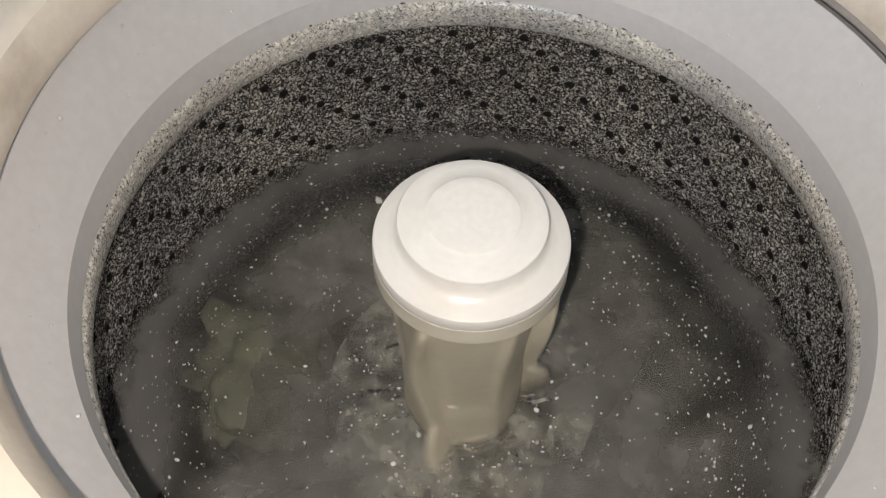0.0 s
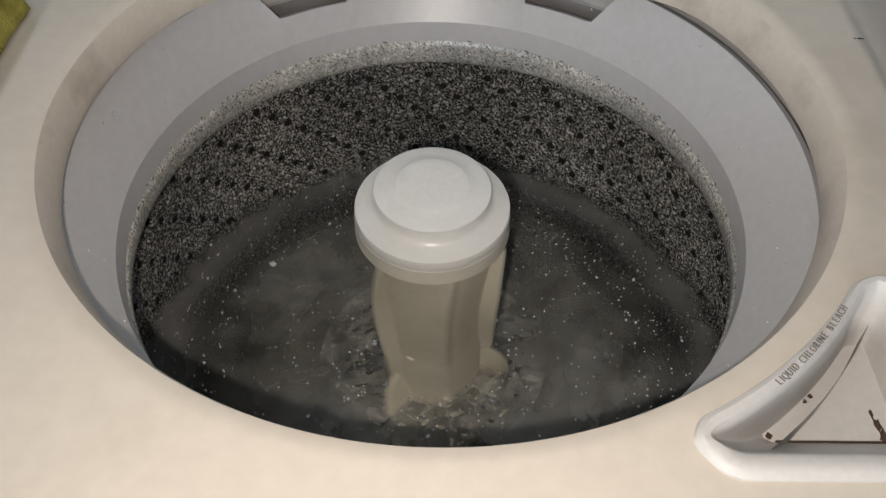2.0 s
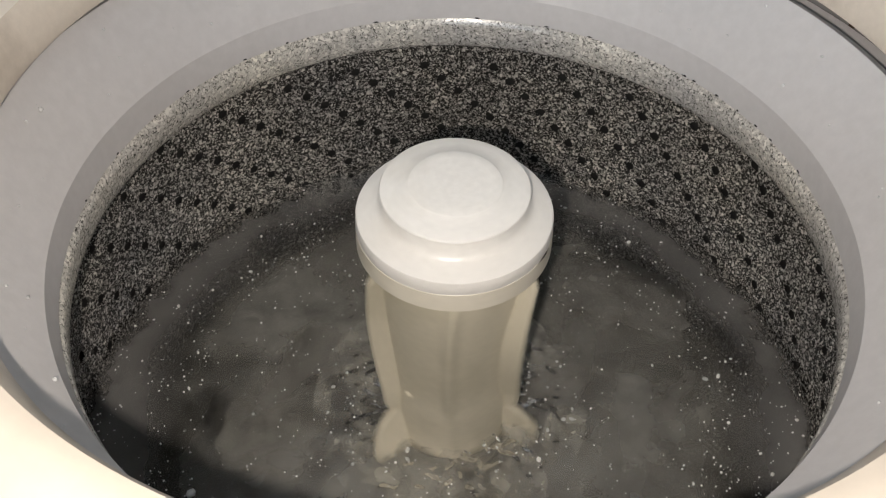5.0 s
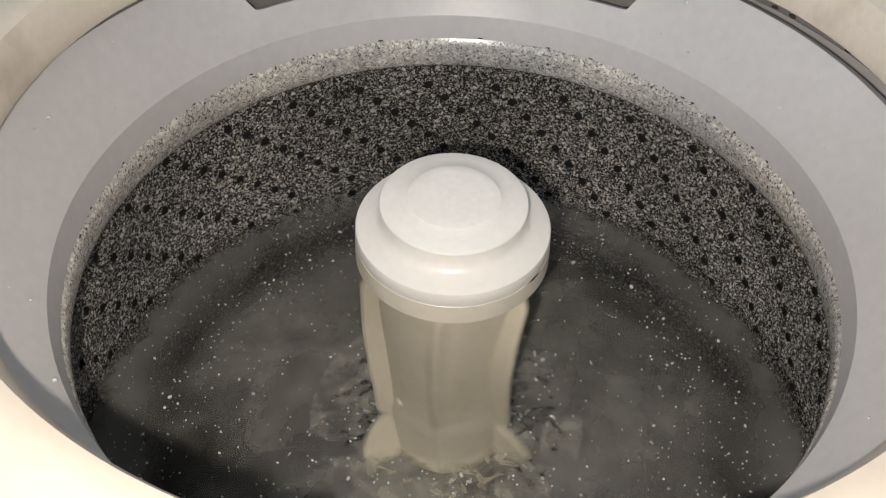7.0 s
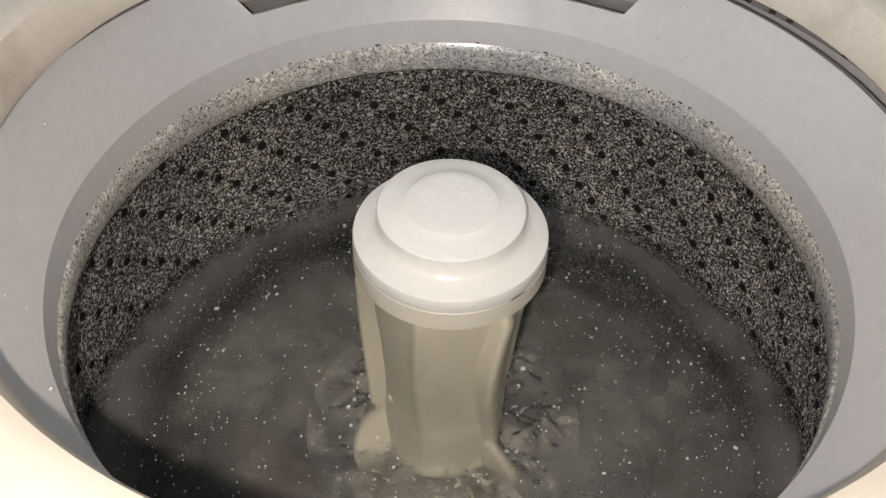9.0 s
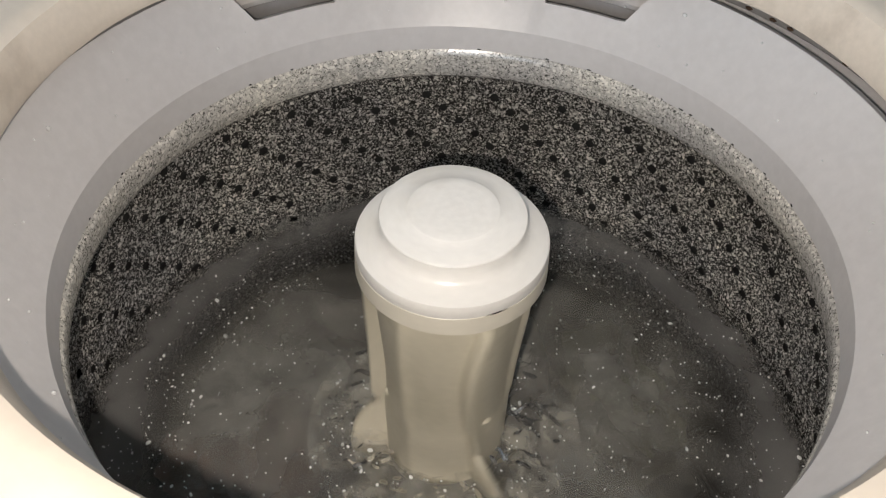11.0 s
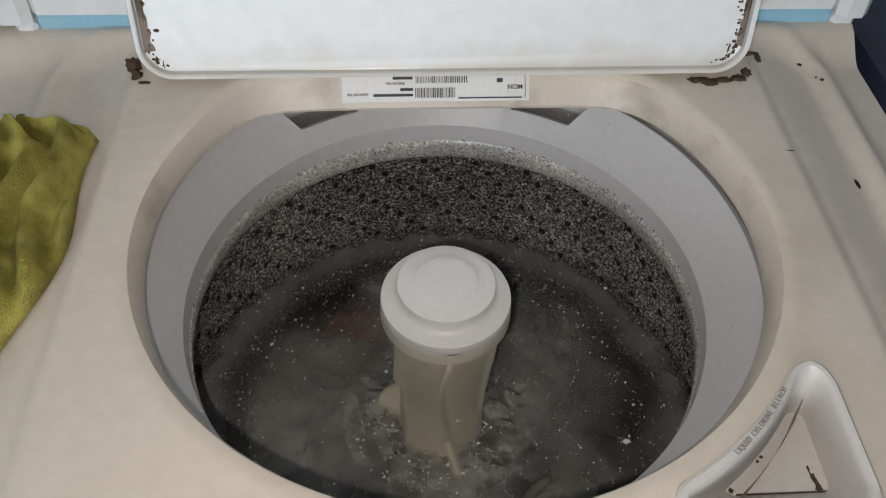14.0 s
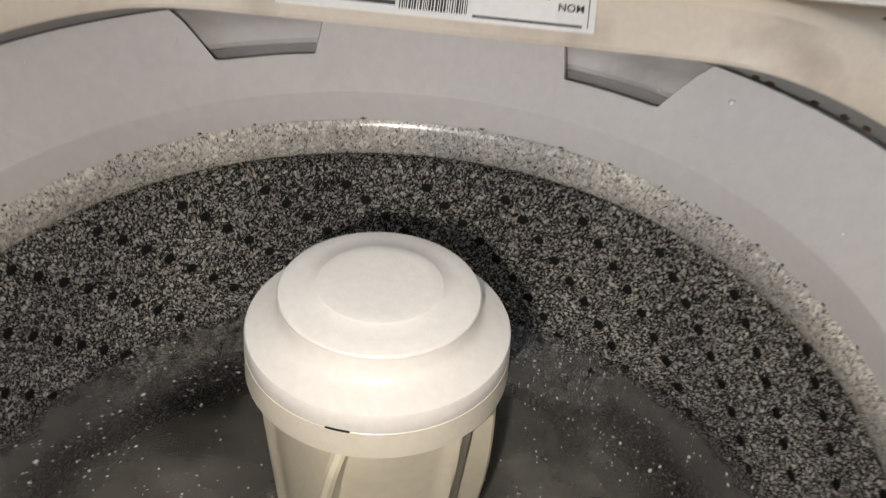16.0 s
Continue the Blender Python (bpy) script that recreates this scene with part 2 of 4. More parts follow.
def deck_height(x, y):
    """A shallow channel runs round the sides of the top, with a low ridge outside it that turns inwards at the back."""
    s = abs(x - 0.007)
    z = -(0.003 * smooth(0.204, 0.214, s) + 0.015 * smooth(0.206, 0.262, s)) * (1 - smooth(0.155, 0.187, y))
    ox, oy = max(0.0, s - 0.2250), max(0.0, y - 0.1420)
    d = math.hypot(ox, oy) - 0.0385
    ridge = math.exp(-(d / 0.0080) ** 2) * smooth(0.18, 0.22, s)
    return z + 0.0085 * ridge * (1 - 0.6 * smooth(0.155, 0.178, y))


def build_deck(parent):
    n = 400
    verts, faces = [], []
    lip = [(0.0004, -0.0225), (0.0, -0.021), (0.0006, -0.0165), (0.0018, -0.0110), (0.0032, -0.0060), (0.0050, -0.0022), (0.0088, -0.0004)]
    slope = [(0.0003, -0.0235), (0.0, -0.0215), (0.003, -0.0178), (0.007, -0.0138), (0.011, -0.0095), (0.015, -0.0052), (0.0195, -0.0012)]
    outer = 60
    m = len(lip) + outer + 3
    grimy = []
    for i in range(n):
        r0, a = edge(2 * math.pi * i / n)
        s, c = math.sin(a), math.cos(a)
        back = smooth(0.45, 0.9, c)
        for (d, z), (d2, z2) in zip(lip, slope):
            d, z = d + (d2 - d) * back, z + (z2 - z) * back
            x, y = (r0 + d) * s, (r0 + d) * c
            verts.append((x, y, z + deck_height(x, y)))
        far = min(0.302 / max(abs(s), 1e-6), (0.225 if c > 0 else 0.31) / max(abs(c), 1e-6))
        r1 = r0 + 0.0105 + 0.009 * back
        for k in range(1, outer + 1):
            r = r1 + (far - r1) * (k / outer) ** 1.1
            x, y = r * s, r * c
            verts.append((x, y, deck_height(x, y)))
        x, y = far * s, far * c
        verts += [(x * 1.004, y * 1.004, deck_height(x, y) - 0.005), (x * 1.005, y * 1.005, deck_height(x, y) - 0.010), (x * 1.005, y * 1.005, -0.050)]
    for i in range(n):
        j = (i + 1) % n
        for k in range(m - 1):
            ring = (i * m + k, j * m + k, j * m + k + 1, i * m + k + 1)
            if not any(in_cup(verts[q][0], verts[q][1]) for q in ring):
                # lip faces take the enamel that carries both grime and painted shade
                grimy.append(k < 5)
                faces.append(ring)
    deck = part("deck", verts, faces, CREAM, parent, "cream enamelled top, its rounded opening grimy and toned darker for shade")
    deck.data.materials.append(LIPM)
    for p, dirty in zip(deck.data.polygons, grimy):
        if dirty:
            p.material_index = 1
    return deck


def build_washer():
    w = tagged(empty("washing_machine", (0, 0, -0.8)), "cream top-loading washing machine with its lid raised", "washing machine")
    holder = w

    def at_top(ob):
        ob.location = (0, 0, 0.8 * U)
        return ob

    at_top(build_deck(holder))
    # cabinet: four sheet sides
    for x0, x1, y0, y1 in ((-0.303, -0.299, -0.309, 0.224), (0.299, 0.303, -0.309, 0.224), (-0.299, 0.299, -0.310, -0.306), (-0.299, 0.299, 0.220, 0.224)):
        at_top(part("side_panel", *box(x0, x1, y0, y1, -0.80, -0.051), CREAM, holder, smooth=False))
    # tub cover ring with two notches
    n = 240
    verts, faces = [], []
    for i in range(n):
        a = 2 * math.pi * i / n
        d = abs((math.degrees(a) + 180) % 360 - 180)
        if d < 19.2:
            top = -0.0395
        elif d < 34.4:
            top = -0.0508
        elif d < 38.6:
            top = -0.0508 + (d - 34.4) / 4.2 * 0.0195
        else:
            top = -0.0313
        r_top = 0.1564 + (top + 0.0642) * 0.765
        line = [(0.1620, -0.0802), (0.1586, -0.0798), (0.1574, -0.0790), (0.1575, -0.0780), (0.1583, -0.0664), (0.1584, -0.0656)]
        for k in range(3):
            line.append((0.1584 + (r_top - 0.1584) * k / 2, -0.0656 + (top + 0.0656) * k / 2))
        line.append((r_top + 0.0035, top - 0.001))
        verts += [(q * math.sin(a), q * math.cos(a), z) for q, z in line]
    m = 10
    for i in range(n):
        j = (i + 1) % n
        for k in range(m - 1):
            if k != 5:
                faces.append((i * m + k, j * m + k, j * m + k + 1, i * m + k + 1))
    at_top(part("tub_ring", verts, faces, RINGW, holder, "grey-white plastic tub cover ring with two notches"))
    v, f = lathe([(0.1875, -0.0545), (0.1855, -0.0530), (0.1850, -0.0505), (0.1870, -0.0470), (0.1910, -0.0440), (0.2025, -0.0400)], 120)
    at_top(part("ring_flange", v, f, worn("grey plastic", (0.64, 0.62, 0.62), (0.30, 0.28, 0.27), 0.4, 14.0), holder, "recessed flange behind the ring"))
    # added dark strip paints the shade of the gap behind the notches
    v, f = lathe([(0.178, -0.0760), (0.1850, -0.0690), (0.1872, -0.0540)], 120)
    at_top(part("gap_shade", v, f, worn("dark grey gap shade", (0.30, 0.29, 0.29), (0.20, 0.19, 0.185), 0.6, 20.0), holder, "dark grey strip standing in for the shaded gap behind the ring"))
    v, f = lathe([(0.205, -0.018), (0.205, -0.30), (0.212, -0.46), (0.10, -0.47), (0.0, -0.47)], 96)
    at_top(part("outer_tub", v, f, TUB, holder, "grey outer tub"))
    return w


washer = build_washer()


# ---- basket ----
def wall_r(z):
    return 0.1995 + 0.087 * (z + 0.139)


def build_basket():
    b = tagged(empty("wash_basket", (0, 0, -0.45)), "dark speckled enamel wash basket with rows of drain holes", "wash basket")
    prof = [(0.1650, -0.0745), (0.1600, -0.0770), (0.1583, -0.0806), (0.1571, -0.0822), (0.1567, -0.0845), (0.1570, -0.089), (0.1578, -0.0940), (0.1590, -0.0972), (0.1606, -0.0988), (0.165, -0.1010), (0.1785, -0.1065), (0.190, -0.1115), (0.1975, -0.1175), (wall_r(-0.1253), -0.1253)]
    v, f = lathe(prof, 160)
    rim = part("rim", v, f, SPECKL, b, "pale speckled enamel rim, curled inwards, its shaded underside coloured darker")
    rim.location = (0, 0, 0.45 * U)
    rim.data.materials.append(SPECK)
    # underside faces take the dark wall enamel to paint the shade there
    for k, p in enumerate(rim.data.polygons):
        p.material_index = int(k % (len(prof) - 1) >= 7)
    # perforated wall
    cols, da, dz, z0, a0 = 116, 2 * math.pi / 116, 0.0093, -0.1391, -0.0281
    rows = 26
    verts, faces, seen = [], [], {}
    hr = 0.0030

    def put(a, z, dr=0.0):
        key = (round(a, 5), round(z, 5), dr)
        if key not in seen:
            r = wall_r(z) + dr
            seen[key] = len(verts)
            verts.append((r * math.sin(a), r * math.cos(a), z))
        return seen[key]

    for j in range(-1, rows):
        zc = z0 - dz * j
        zt, zb = zc + dz / 2, zc - dz / 2
        for i in range(cols):
            ac = a0 + da * i
            al, ar = a0 + da * (i - 0.5), a0 + da * (i + 0.5 if i < cols - 1 else -0.5)
            tl, tr, br, bl = put(al, zt), put(ar, zt), put(ar, zb), put(al, zb)
            if j >= 0 and (i - j) % 4 == 0 and j < 22:
                ring, lipv, back = [], [], []
                for k in range(8):
                    t = math.pi * (2 * k + 1) / 8
                    aa, zz = ac + hr * math.cos(t) / 0.199, zc + hr * math.sin(t)
                    ring.append(put(aa, zz))
                    lipv.append(put(aa, zz, 1e-6))
                    back.append(put(aa, zz, 0.0008))
                # ring runs anticlockwise from the right, upper side
                cell = [(tr, ring[0], ring[7], br), (tr, tl, ring[2], ring[1]), (tr, ring[1], ring[0]), (tl, ring[3], ring[2])]
                cell += [(tl, bl, ring[4], ring[3]), (bl, br, ring[6], ring[5]), (bl, ring[5], ring[4]), (br, ring[7], ring[6])]
                faces += [c if c[0] == tr and c[-1] == br else tuple(reversed(c)) for c in cell]
                for k in range(8):
                    q = (k + 1) % 8
                    faces.append((lipv[k], lipv[q], back[q], back[k]))
            else:
                faces.append((tl, tr, br, bl))
    w = part("wall", verts, faces, SPECK, b)
    w.location = (0, 0, 0.45 * U)
    # near-black surface close behind the wall paints the shade inside the holes
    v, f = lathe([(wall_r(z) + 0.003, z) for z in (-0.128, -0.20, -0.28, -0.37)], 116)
    part("backing", v, f, DARK, b, "near-black backing painted as the shade inside the drain holes").location = (0, 0, 0.45 * U)
    zb = z0 - dz * (rows - 0.5)
    v, f = lathe([(wall_r(zb), zb), (0.175, -0.43), (0.16, -0.445), (0.05, -0.44), (0.0, -0.44)], 96)
    part("floor", v, f, SPECK, b).location = (0, 0, 0.45 * U)
    return b


basket = build_basket()


# ---- agitator ----
def build_agitator():
    g = tagged(empty("agitator", (0, 0, -0.40)), "ivory plastic agitator column with curved fins and a white cap", "agitator")
    up = 0.40 * U
    prof = [(0.0, -0.0533), (0.0150, -0.0534), (0.0186, -0.0536), (0.0191, -0.0538), (0.0195, -0.0541), (0.0250, -0.0548), (0.0292, -0.0557), (0.0300, -0.0560), (0.0304, -0.0566), (0.0302, -0.0574), (0.0295, -0.0578), (0.0295, -0.0592), (0.0299, -0.0618), (0.0308, -0.0640), (0.0324, -0.0653), (0.0350, -0.0664), (0.0394, -0.0679), (0.0402, -0.0683), (0.0405, -0.0690), (0.0407, -0.0743), (0.0406, -0.0748), (0.0402, -0.0749)]
    v, f = lathe(prof, 96)
    part("cap", v, f, CAPW, g, "white plastic cap with a stepped dome").location = (0, 0, up)
    v, f = lathe([(0.0402, -0.0742), (0.0408, -0.0748), (0.0411, -0.0830), (0.0411, -0.0838), (0.0408, -0.0841), (0.0385, -0.0838)], 96)
    part("collar", v, f, worn("yellowed plastic", (0.74, 0.70, 0.60), (0.62, 0.57, 0.46), 0.3, 20.0), g, "yellowed collar under the cap").location = (0, 0, up)
    # column with three slim ribs between its vanes and a wider foot
    def sway(s):
        """Turn of a vane along its height: an S in degrees."""
        return -10 * math.sin(math.pi * min(1, s / 0.50)) * (s < 0.5) + 13 * smooth(0.50, 0.80, s)

    verts, faces = [], []
    na, nz = 192, 70
    for k in range(nz + 1):
        q = k / nz
        z = -0.0825 - 0.235 * q
        core = 0.0338 - 0.0046 * smooth(0.0, 0.36, q) + 0.0011 * smooth(0.385, 0.435, q) + 0.05 * smooth(0.60, 1.0, q) ** 2
        tall = 0.0030 * smooth(0.015, 0.04, q) * (1 - 0.75 * smooth(0.34, 0.44, q))
        for i in range(na):
            a = 360 * i / na
            d = (a + 4 * math.sin(q * 7)) % 120 - 60
            hollow = 0.0006 * math.cos(math.radians(6 * a)) * smooth(0, 0.1, q)
            r = core + tall * math.exp(-(d / 5.0) ** 2) + hollow
            verts.append((r * math.sin(radians(a)), -r * math.cos(radians(a)), z))
    for k in range(nz):
        for i in range(na):
            j = (i + 1) % na
            faces.append((k * na + i, k * na + na + i, k * na + na + j, k * na + j))
    part("column", verts, faces, AGIT, g).location = (0, 0, up)
    # three wavy vanes with rounded paddles at their feet
    for q in range(3):
        verts, faces = [], []
        steps = 90
        for k in range(steps + 1):
            s = k / steps
            z = -0.0850 - 0.185 * s
            a = math.radians(120 * q + sway(s))
            grow = smooth(0.0, 0.05, s)
            outr = 0.0365 + 0.0044 * grow - 0.0030 * smooth(0.2, 0.55, s)
            outr += (0.0325 - outr) * smooth(0.535, 0.56, s)
            u = (s - 0.565) / 0.40
            if 0 < u < 1:
                outr = 0.0325 + 0.0170 * math.sin(math.pi * u ** 0.75) ** 0.8
            elif u >= 1:
                outr = 0.034 + 0.03 * (u - 1)
            for dr, w in ((0.022, 2.0), (0.022 + 0.6 * (outr - 0.022), 1.25), (outr - 0.0010, 0.95), (outr, 0.40)):
                t = 0.0021 * w / dr * (1 + 0.2 * smooth(0.58, 0.66, s))
                verts += [(dr * math.sin(a - t), -dr * math.cos(a - t), z), (dr * math.sin(a + t), -dr * math.cos(a + t), z)]
        for k in range(steps):
            b0, b1 = k * 8, k * 8 + 8
            for u in (0, 2, 4):
                faces.append((b0 + u, b0 + u + 2, b1 + u + 2, b1 + u))
                faces.append((b0 + u + 1, b1 + u + 1, b1 + u + 3, b0 + u + 3))
            faces.append((b0 + 6, b0 + 7, b1 + 7, b1 + 6))
        part("vane", verts, faces, AGIT, g).location = (0, 0, up)
    # dark scratch and two moulded nubs
    v, f = lathe([(0.0407, -0.0742), (0.0411, -0.0746), (0.0408, -0.0750)], 8, math.radians(175), math.radians(185))
    part("scratch", v, f, DARK, g, "small dark scratch on the cap").location = (0, 0, up)
    for k in range(3):
        a = math.radians(120 * k + 16)
        verts, faces = [], []
        for j, (rr, dd) in enumerate(((0.0022, 0.0), (0.0017, 0.0012), (0.0006, 0.0017))):
            for i in range(8):
                t = 2 * math.pi * i / 8
                r = 0.0292 + dd
                verts.append((r * math.sin(a) + rr * math.cos(t) * math.cos(a), -r * math.cos(a) + rr * math.cos(t) * math.sin(a), -0.172 + rr * 0.6 * math.sin(t)))
        for j in range(2):
            for i in range(8):
                faces.append((j * 8 + i, j * 8 + (i + 1) % 8, j * 8 + 8 + (i + 1) % 8, j * 8 + 8 + i))
        faces.append(tuple(range(16, 24)))
        part("nub", verts, faces, AGIT, g).location = (0, 0, up)
    return g


agitator = build_agitator()


# ---- water ----
def sheet(name, z, r_in, r_out, mat, amp, seed, label, cat, churn=0.0):
    rng = random.Random(seed)
    waves = [(rng.uniform(20, 90), rng.uniform(0, 6.28), rng.uniform(0, 6.28), rng.uniform(0.4, 1.0)) for _ in range(9)]
    verts, faces = [], []
    nr, na = 90, 280
    for k in range(nr + 1):
        for i in range(na):
            a = 2 * math.pi * i / na
            r = r_in + (r_out - r_in) * k / nr
            x, y = r * math.sin(a), r * math.cos(a)
            h = sum(w * math.sin(f * (x * math.cos(d) + y * math.sin(d)) + p) for f, d, p, w in waves) / 4
            if churn:
                near = max(0.0, 1 - (r - r_in) / 0.045)
                h += churn * near * (noise.noise(Vector((x * 70, y * 70, seed))) + 0.6 * noise.noise(Vector((x * 170, y * 170, seed + 5))))
            verts.append((x, y, h * amp))
    for k in range(nr):
        for i in range(na):
            j = (i + 1) % na
            faces.append((k * na + i, k * na + na + i, k * na + na + j, k * na + j))
    ob = part(name, verts, faces, mat)
    ob.location = (0, 0, z * U)
    return tagged(ob, label, cat, kind="structure")


WATER_Z = -0.2115
water = sheet("water", WATER_Z, 0.031, 0.1915, clear_water("wash water"), 0.0020, 3, "grey cloudy wash water with ripples", "water", 2.0)
churn = sheet("water", WATER_Z + 0.0010, 0.0305, 0.072, clear_water("churned water", 0.3, 0.50), 0.0016, 8, "churned water splashing round the agitator", "water", 3.5)
silt = [
    # each deeper silt sheet takes a darker tint
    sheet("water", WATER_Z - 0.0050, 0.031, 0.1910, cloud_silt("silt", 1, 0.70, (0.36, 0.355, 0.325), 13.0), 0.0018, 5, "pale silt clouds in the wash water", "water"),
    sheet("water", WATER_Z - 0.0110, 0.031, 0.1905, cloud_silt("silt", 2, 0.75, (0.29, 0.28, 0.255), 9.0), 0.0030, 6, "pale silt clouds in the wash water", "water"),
    sheet("water", WATER_Z - 0.0200, 0.031, 0.1895, cloud_silt("silt", 3, 0.70, (0.23, 0.225, 0.20), 6.5), 0.0040, 7, "darker-tinted silt clouds deep in the wash water", "water"),
    sheet("water", WATER_Z - 0.0550, 0.031, 0.1860, dark_depth("painted dark depth"), 0.0040, 9, "near-black sheet painted as the unlit depth of the wash water", "water"),
]
wall_water = sheet("water", WATER_Z - 0.0032, 0.110, 0.1915, wall_silt("milky water", 21, 0.85, (0.27, 0.265, 0.255)), 0.0006, 21, "milky silt gathered along the basket wall", "water")


# ---- lid ----
def build_lid():
    d = tagged(empty("lid", (0.0065, 0.1345, 0.0038)), "white enamelled lid standing open, rust at its corners", "lid")
    lean = radians(12)

    def rounded(w0, w1, h0, h1, r, depth, seg=6):
        pts = []
        for cx, cz, s in ((w1 - r, h0 + r, -90), (w1 - r, h1 - r, 0), (w0 + r, h1 - r, 90), (w0 + r, h0 + r, 180)):
            for k in range(seg + 1):
                t = radians(s + 90 * k / seg)
                pts.append((cx + r * math.cos(t), depth, cz + r * math.sin(t)))
        return pts

    rings = []
    for g, depth in ((0.002, 0.012), (0.0, 0.009), (0.0, -0.009), (0.0008, -0.0108), (0.0028, -0.0108), (0.0036, -0.0100), (0.0042, -0.0062), (0.0060, -0.0054)):
        rings.append(rounded(-0.1973 + g, 0.1973 - g, -0.002 + g, 0.362 - g, 0.022 - g, depth, 10))
    verts = [p for ring in rings for p in ring]
    m = len(rings[0])
    faces = [tuple(range(m))[::-1]]
    for k in range(len(rings) - 1):
        for i in range(m):
            j = (i + 1) % m
            faces.append((k * m + i, k * m + j, k * m + m + j, k * m + m + i))
    base = (len(rings) - 1) * m
    faces.append(tuple(range(base, base + m)))
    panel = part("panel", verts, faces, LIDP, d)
    panel.rotation_euler = (-lean, 0, 0)
    recess = [rounded(-0.085, 0.115, 0.255, 0.33, 0.010, -0.0056), rounded(-0.082, 0.112, 0.258, 0.327, 0.010, -0.0042), rounded(-0.0815, 0.1115, 0.2585, 0.3265, 0.010, -0.0066), rounded(-0.080, 0.110, 0.260, 0.325, 0.010, -0.0070)]
    v = [p for ring in recess for p in ring]
    m2 = len(recess[0])
    f = [(k * m2 + i, k * m2 + (i + 1) % m2, k * m2 + m2 + (i + 1) % m2, k * m2 + m2 + i) for k in range(3) for i in range(m2)] + [tuple(range(3 * m2, 4 * m2))]
    part("pressed_panel", v, f, LIDW, d, "pressed panel with a thin groove", False).rotation_euler = (-lean, 0, 0)
    rng = random.Random(6)
    # flaking rust along the lower corners, dense at the rim and thinning inwards
    for side, lo, hi, count, wide in ((-1, 0.004, 0.075, 46, 0.0050), (1, 0.004, 0.060, 70, 0.0060), (1, 0.060, 0.105, 12, 0.0025)):
        v, f = [], []
        for _ in range(count):
            z = lo + (hi - lo) * rng.random() ** 1.3
            corner = max(0.0, 0.020 - z)
            x = (-0.1913 if side < 0 else 0.1913) - side * (corner ** 2 / 0.030 + min(0.008, 0.6 * rng.expovariate(1 / wide) * (0.6 + 25 * corner)))
            w, h = 0.0008 * math.exp(rng.gauss(0, 0.5)), 0.0011 * math.exp(rng.gauss(0, 0.5))
            o = len(v)
            for k in range(9):
                t = k * 2 * math.pi / 9
                v.append((x + w * rng.uniform(0.5, 1.3) * math.cos(t), -0.0055, z + h * rng.uniform(0.5, 1.3) * math.sin(t)))
            v += [(x + (p[0] - x) * 0.6, -0.0062, z + (p[2] - z) * 0.6) for p in v[o:o + 9]]
            f += [(o + i, o + (i + 1) % 9, o + 9 + (i + 1) % 9, o + 9 + i) for i in range(9)] + [tuple(range(o + 9, o + 18))]
        part("rust_patch", v, f, RUST, d, "flaking dark rust along the lid's edge", False).rotation_euler = (-lean, 0, 0)
    for side in (-1, 1):
        # rusted seam inside the rim
        v, f = [], []
        x = -0.1919 if side < 0 else 0.1919
        for k in range(25):
            z = 0.016 + (0.075 if side < 0 else 0.055) * k / 24
            w = 0.0018 * (0.7 + 0.6 * rng.random()) * (1 - 0.6 * k / 24) * (1.6 if side < 0 else 1)
            v += [(x, -0.0088, z), (x - side * w * 0.7, -0.0064, z), (x - side * w * 2, -0.0052, z)]
        for k in range(24):
            for j in range(2):
                f.append((k * 3 + j, k * 3 + j + 1, k * 3 + j + 4, k * 3 + j + 3))
        part("rusty_seam", v, f, SEAM, d, "brown rusty seam inside the lid's rim").rotation_euler = (-lean, 0, 0)
    for x in (-0.178, 0.178):
        v, f = box(x - 0.008, x + 0.008, 0.002, 0.010, -0.002, 0.006, 0.002)
        part("hinge", v, f, RUST, d, "rusty hinge", False)
    return d


lid = build_lid()


# ---- water drops on the ring ----
def build_drops():
    rng = random.Random(31)
    bm = bmesh.new()
    for _ in range(70):
        a = rng.uniform(-2.6, 2.6)
        z = rng.uniform(-0.060, -0.036)
        r = 0.1564 + (z + 0.0642) * 0.765 - 0.0001
        size = 0.00045 * math.exp(rng.gauss(0, 0.4))
        at = Matrix.Translation(Vector((r * math.sin(a), r * math.cos(a), z)) * U)
        bmesh.ops.create_icosphere(bm, subdivisions=1, radius=size * U, matrix=at)
    me = bpy.data.meshes.new("water_drops")
    bm.to_mesh(me)
    bm.free()
    me.polygons.foreach_set("use_smooth", [True] * len(me.polygons))
    m, nt, b = material("water drop")
    b.inputs["Base Color"].default_value = (0.7, 0.7, 0.7, 1)
    b.inputs["Roughness"].default_value = 0.03
    me.materials.append(m)
    return tagged(new("water_drops", me), "tiny clear water drops on the tub ring", "drops", kind="stuff")


drops = build_drops()


# ---- torch of the film camera ----
def build_torch():
    m, nt, b = material("torch glow")
    b.inputs["Base Color"].default_value = (0, 0, 0, 1)
    b.inputs["Emission Color"].default_value = (1.0, 0.895, 0.79, 1)
    b.inputs["Emission Strength"].default_value = 7800
    v, f = [], []
    for k in range(12):
        t = 2 * math.pi * k / 12
        v.append((0.004 * math.cos(t), 0.004 * math.sin(t), 0.0))
    f.append(tuple(range(11, -1, -1)))
    ob = new("torch", mesh_of("torch", v, f, m, False))
    return tagged(ob, "small white torch carried beside the film camera", "torch")


torch = build_torch()


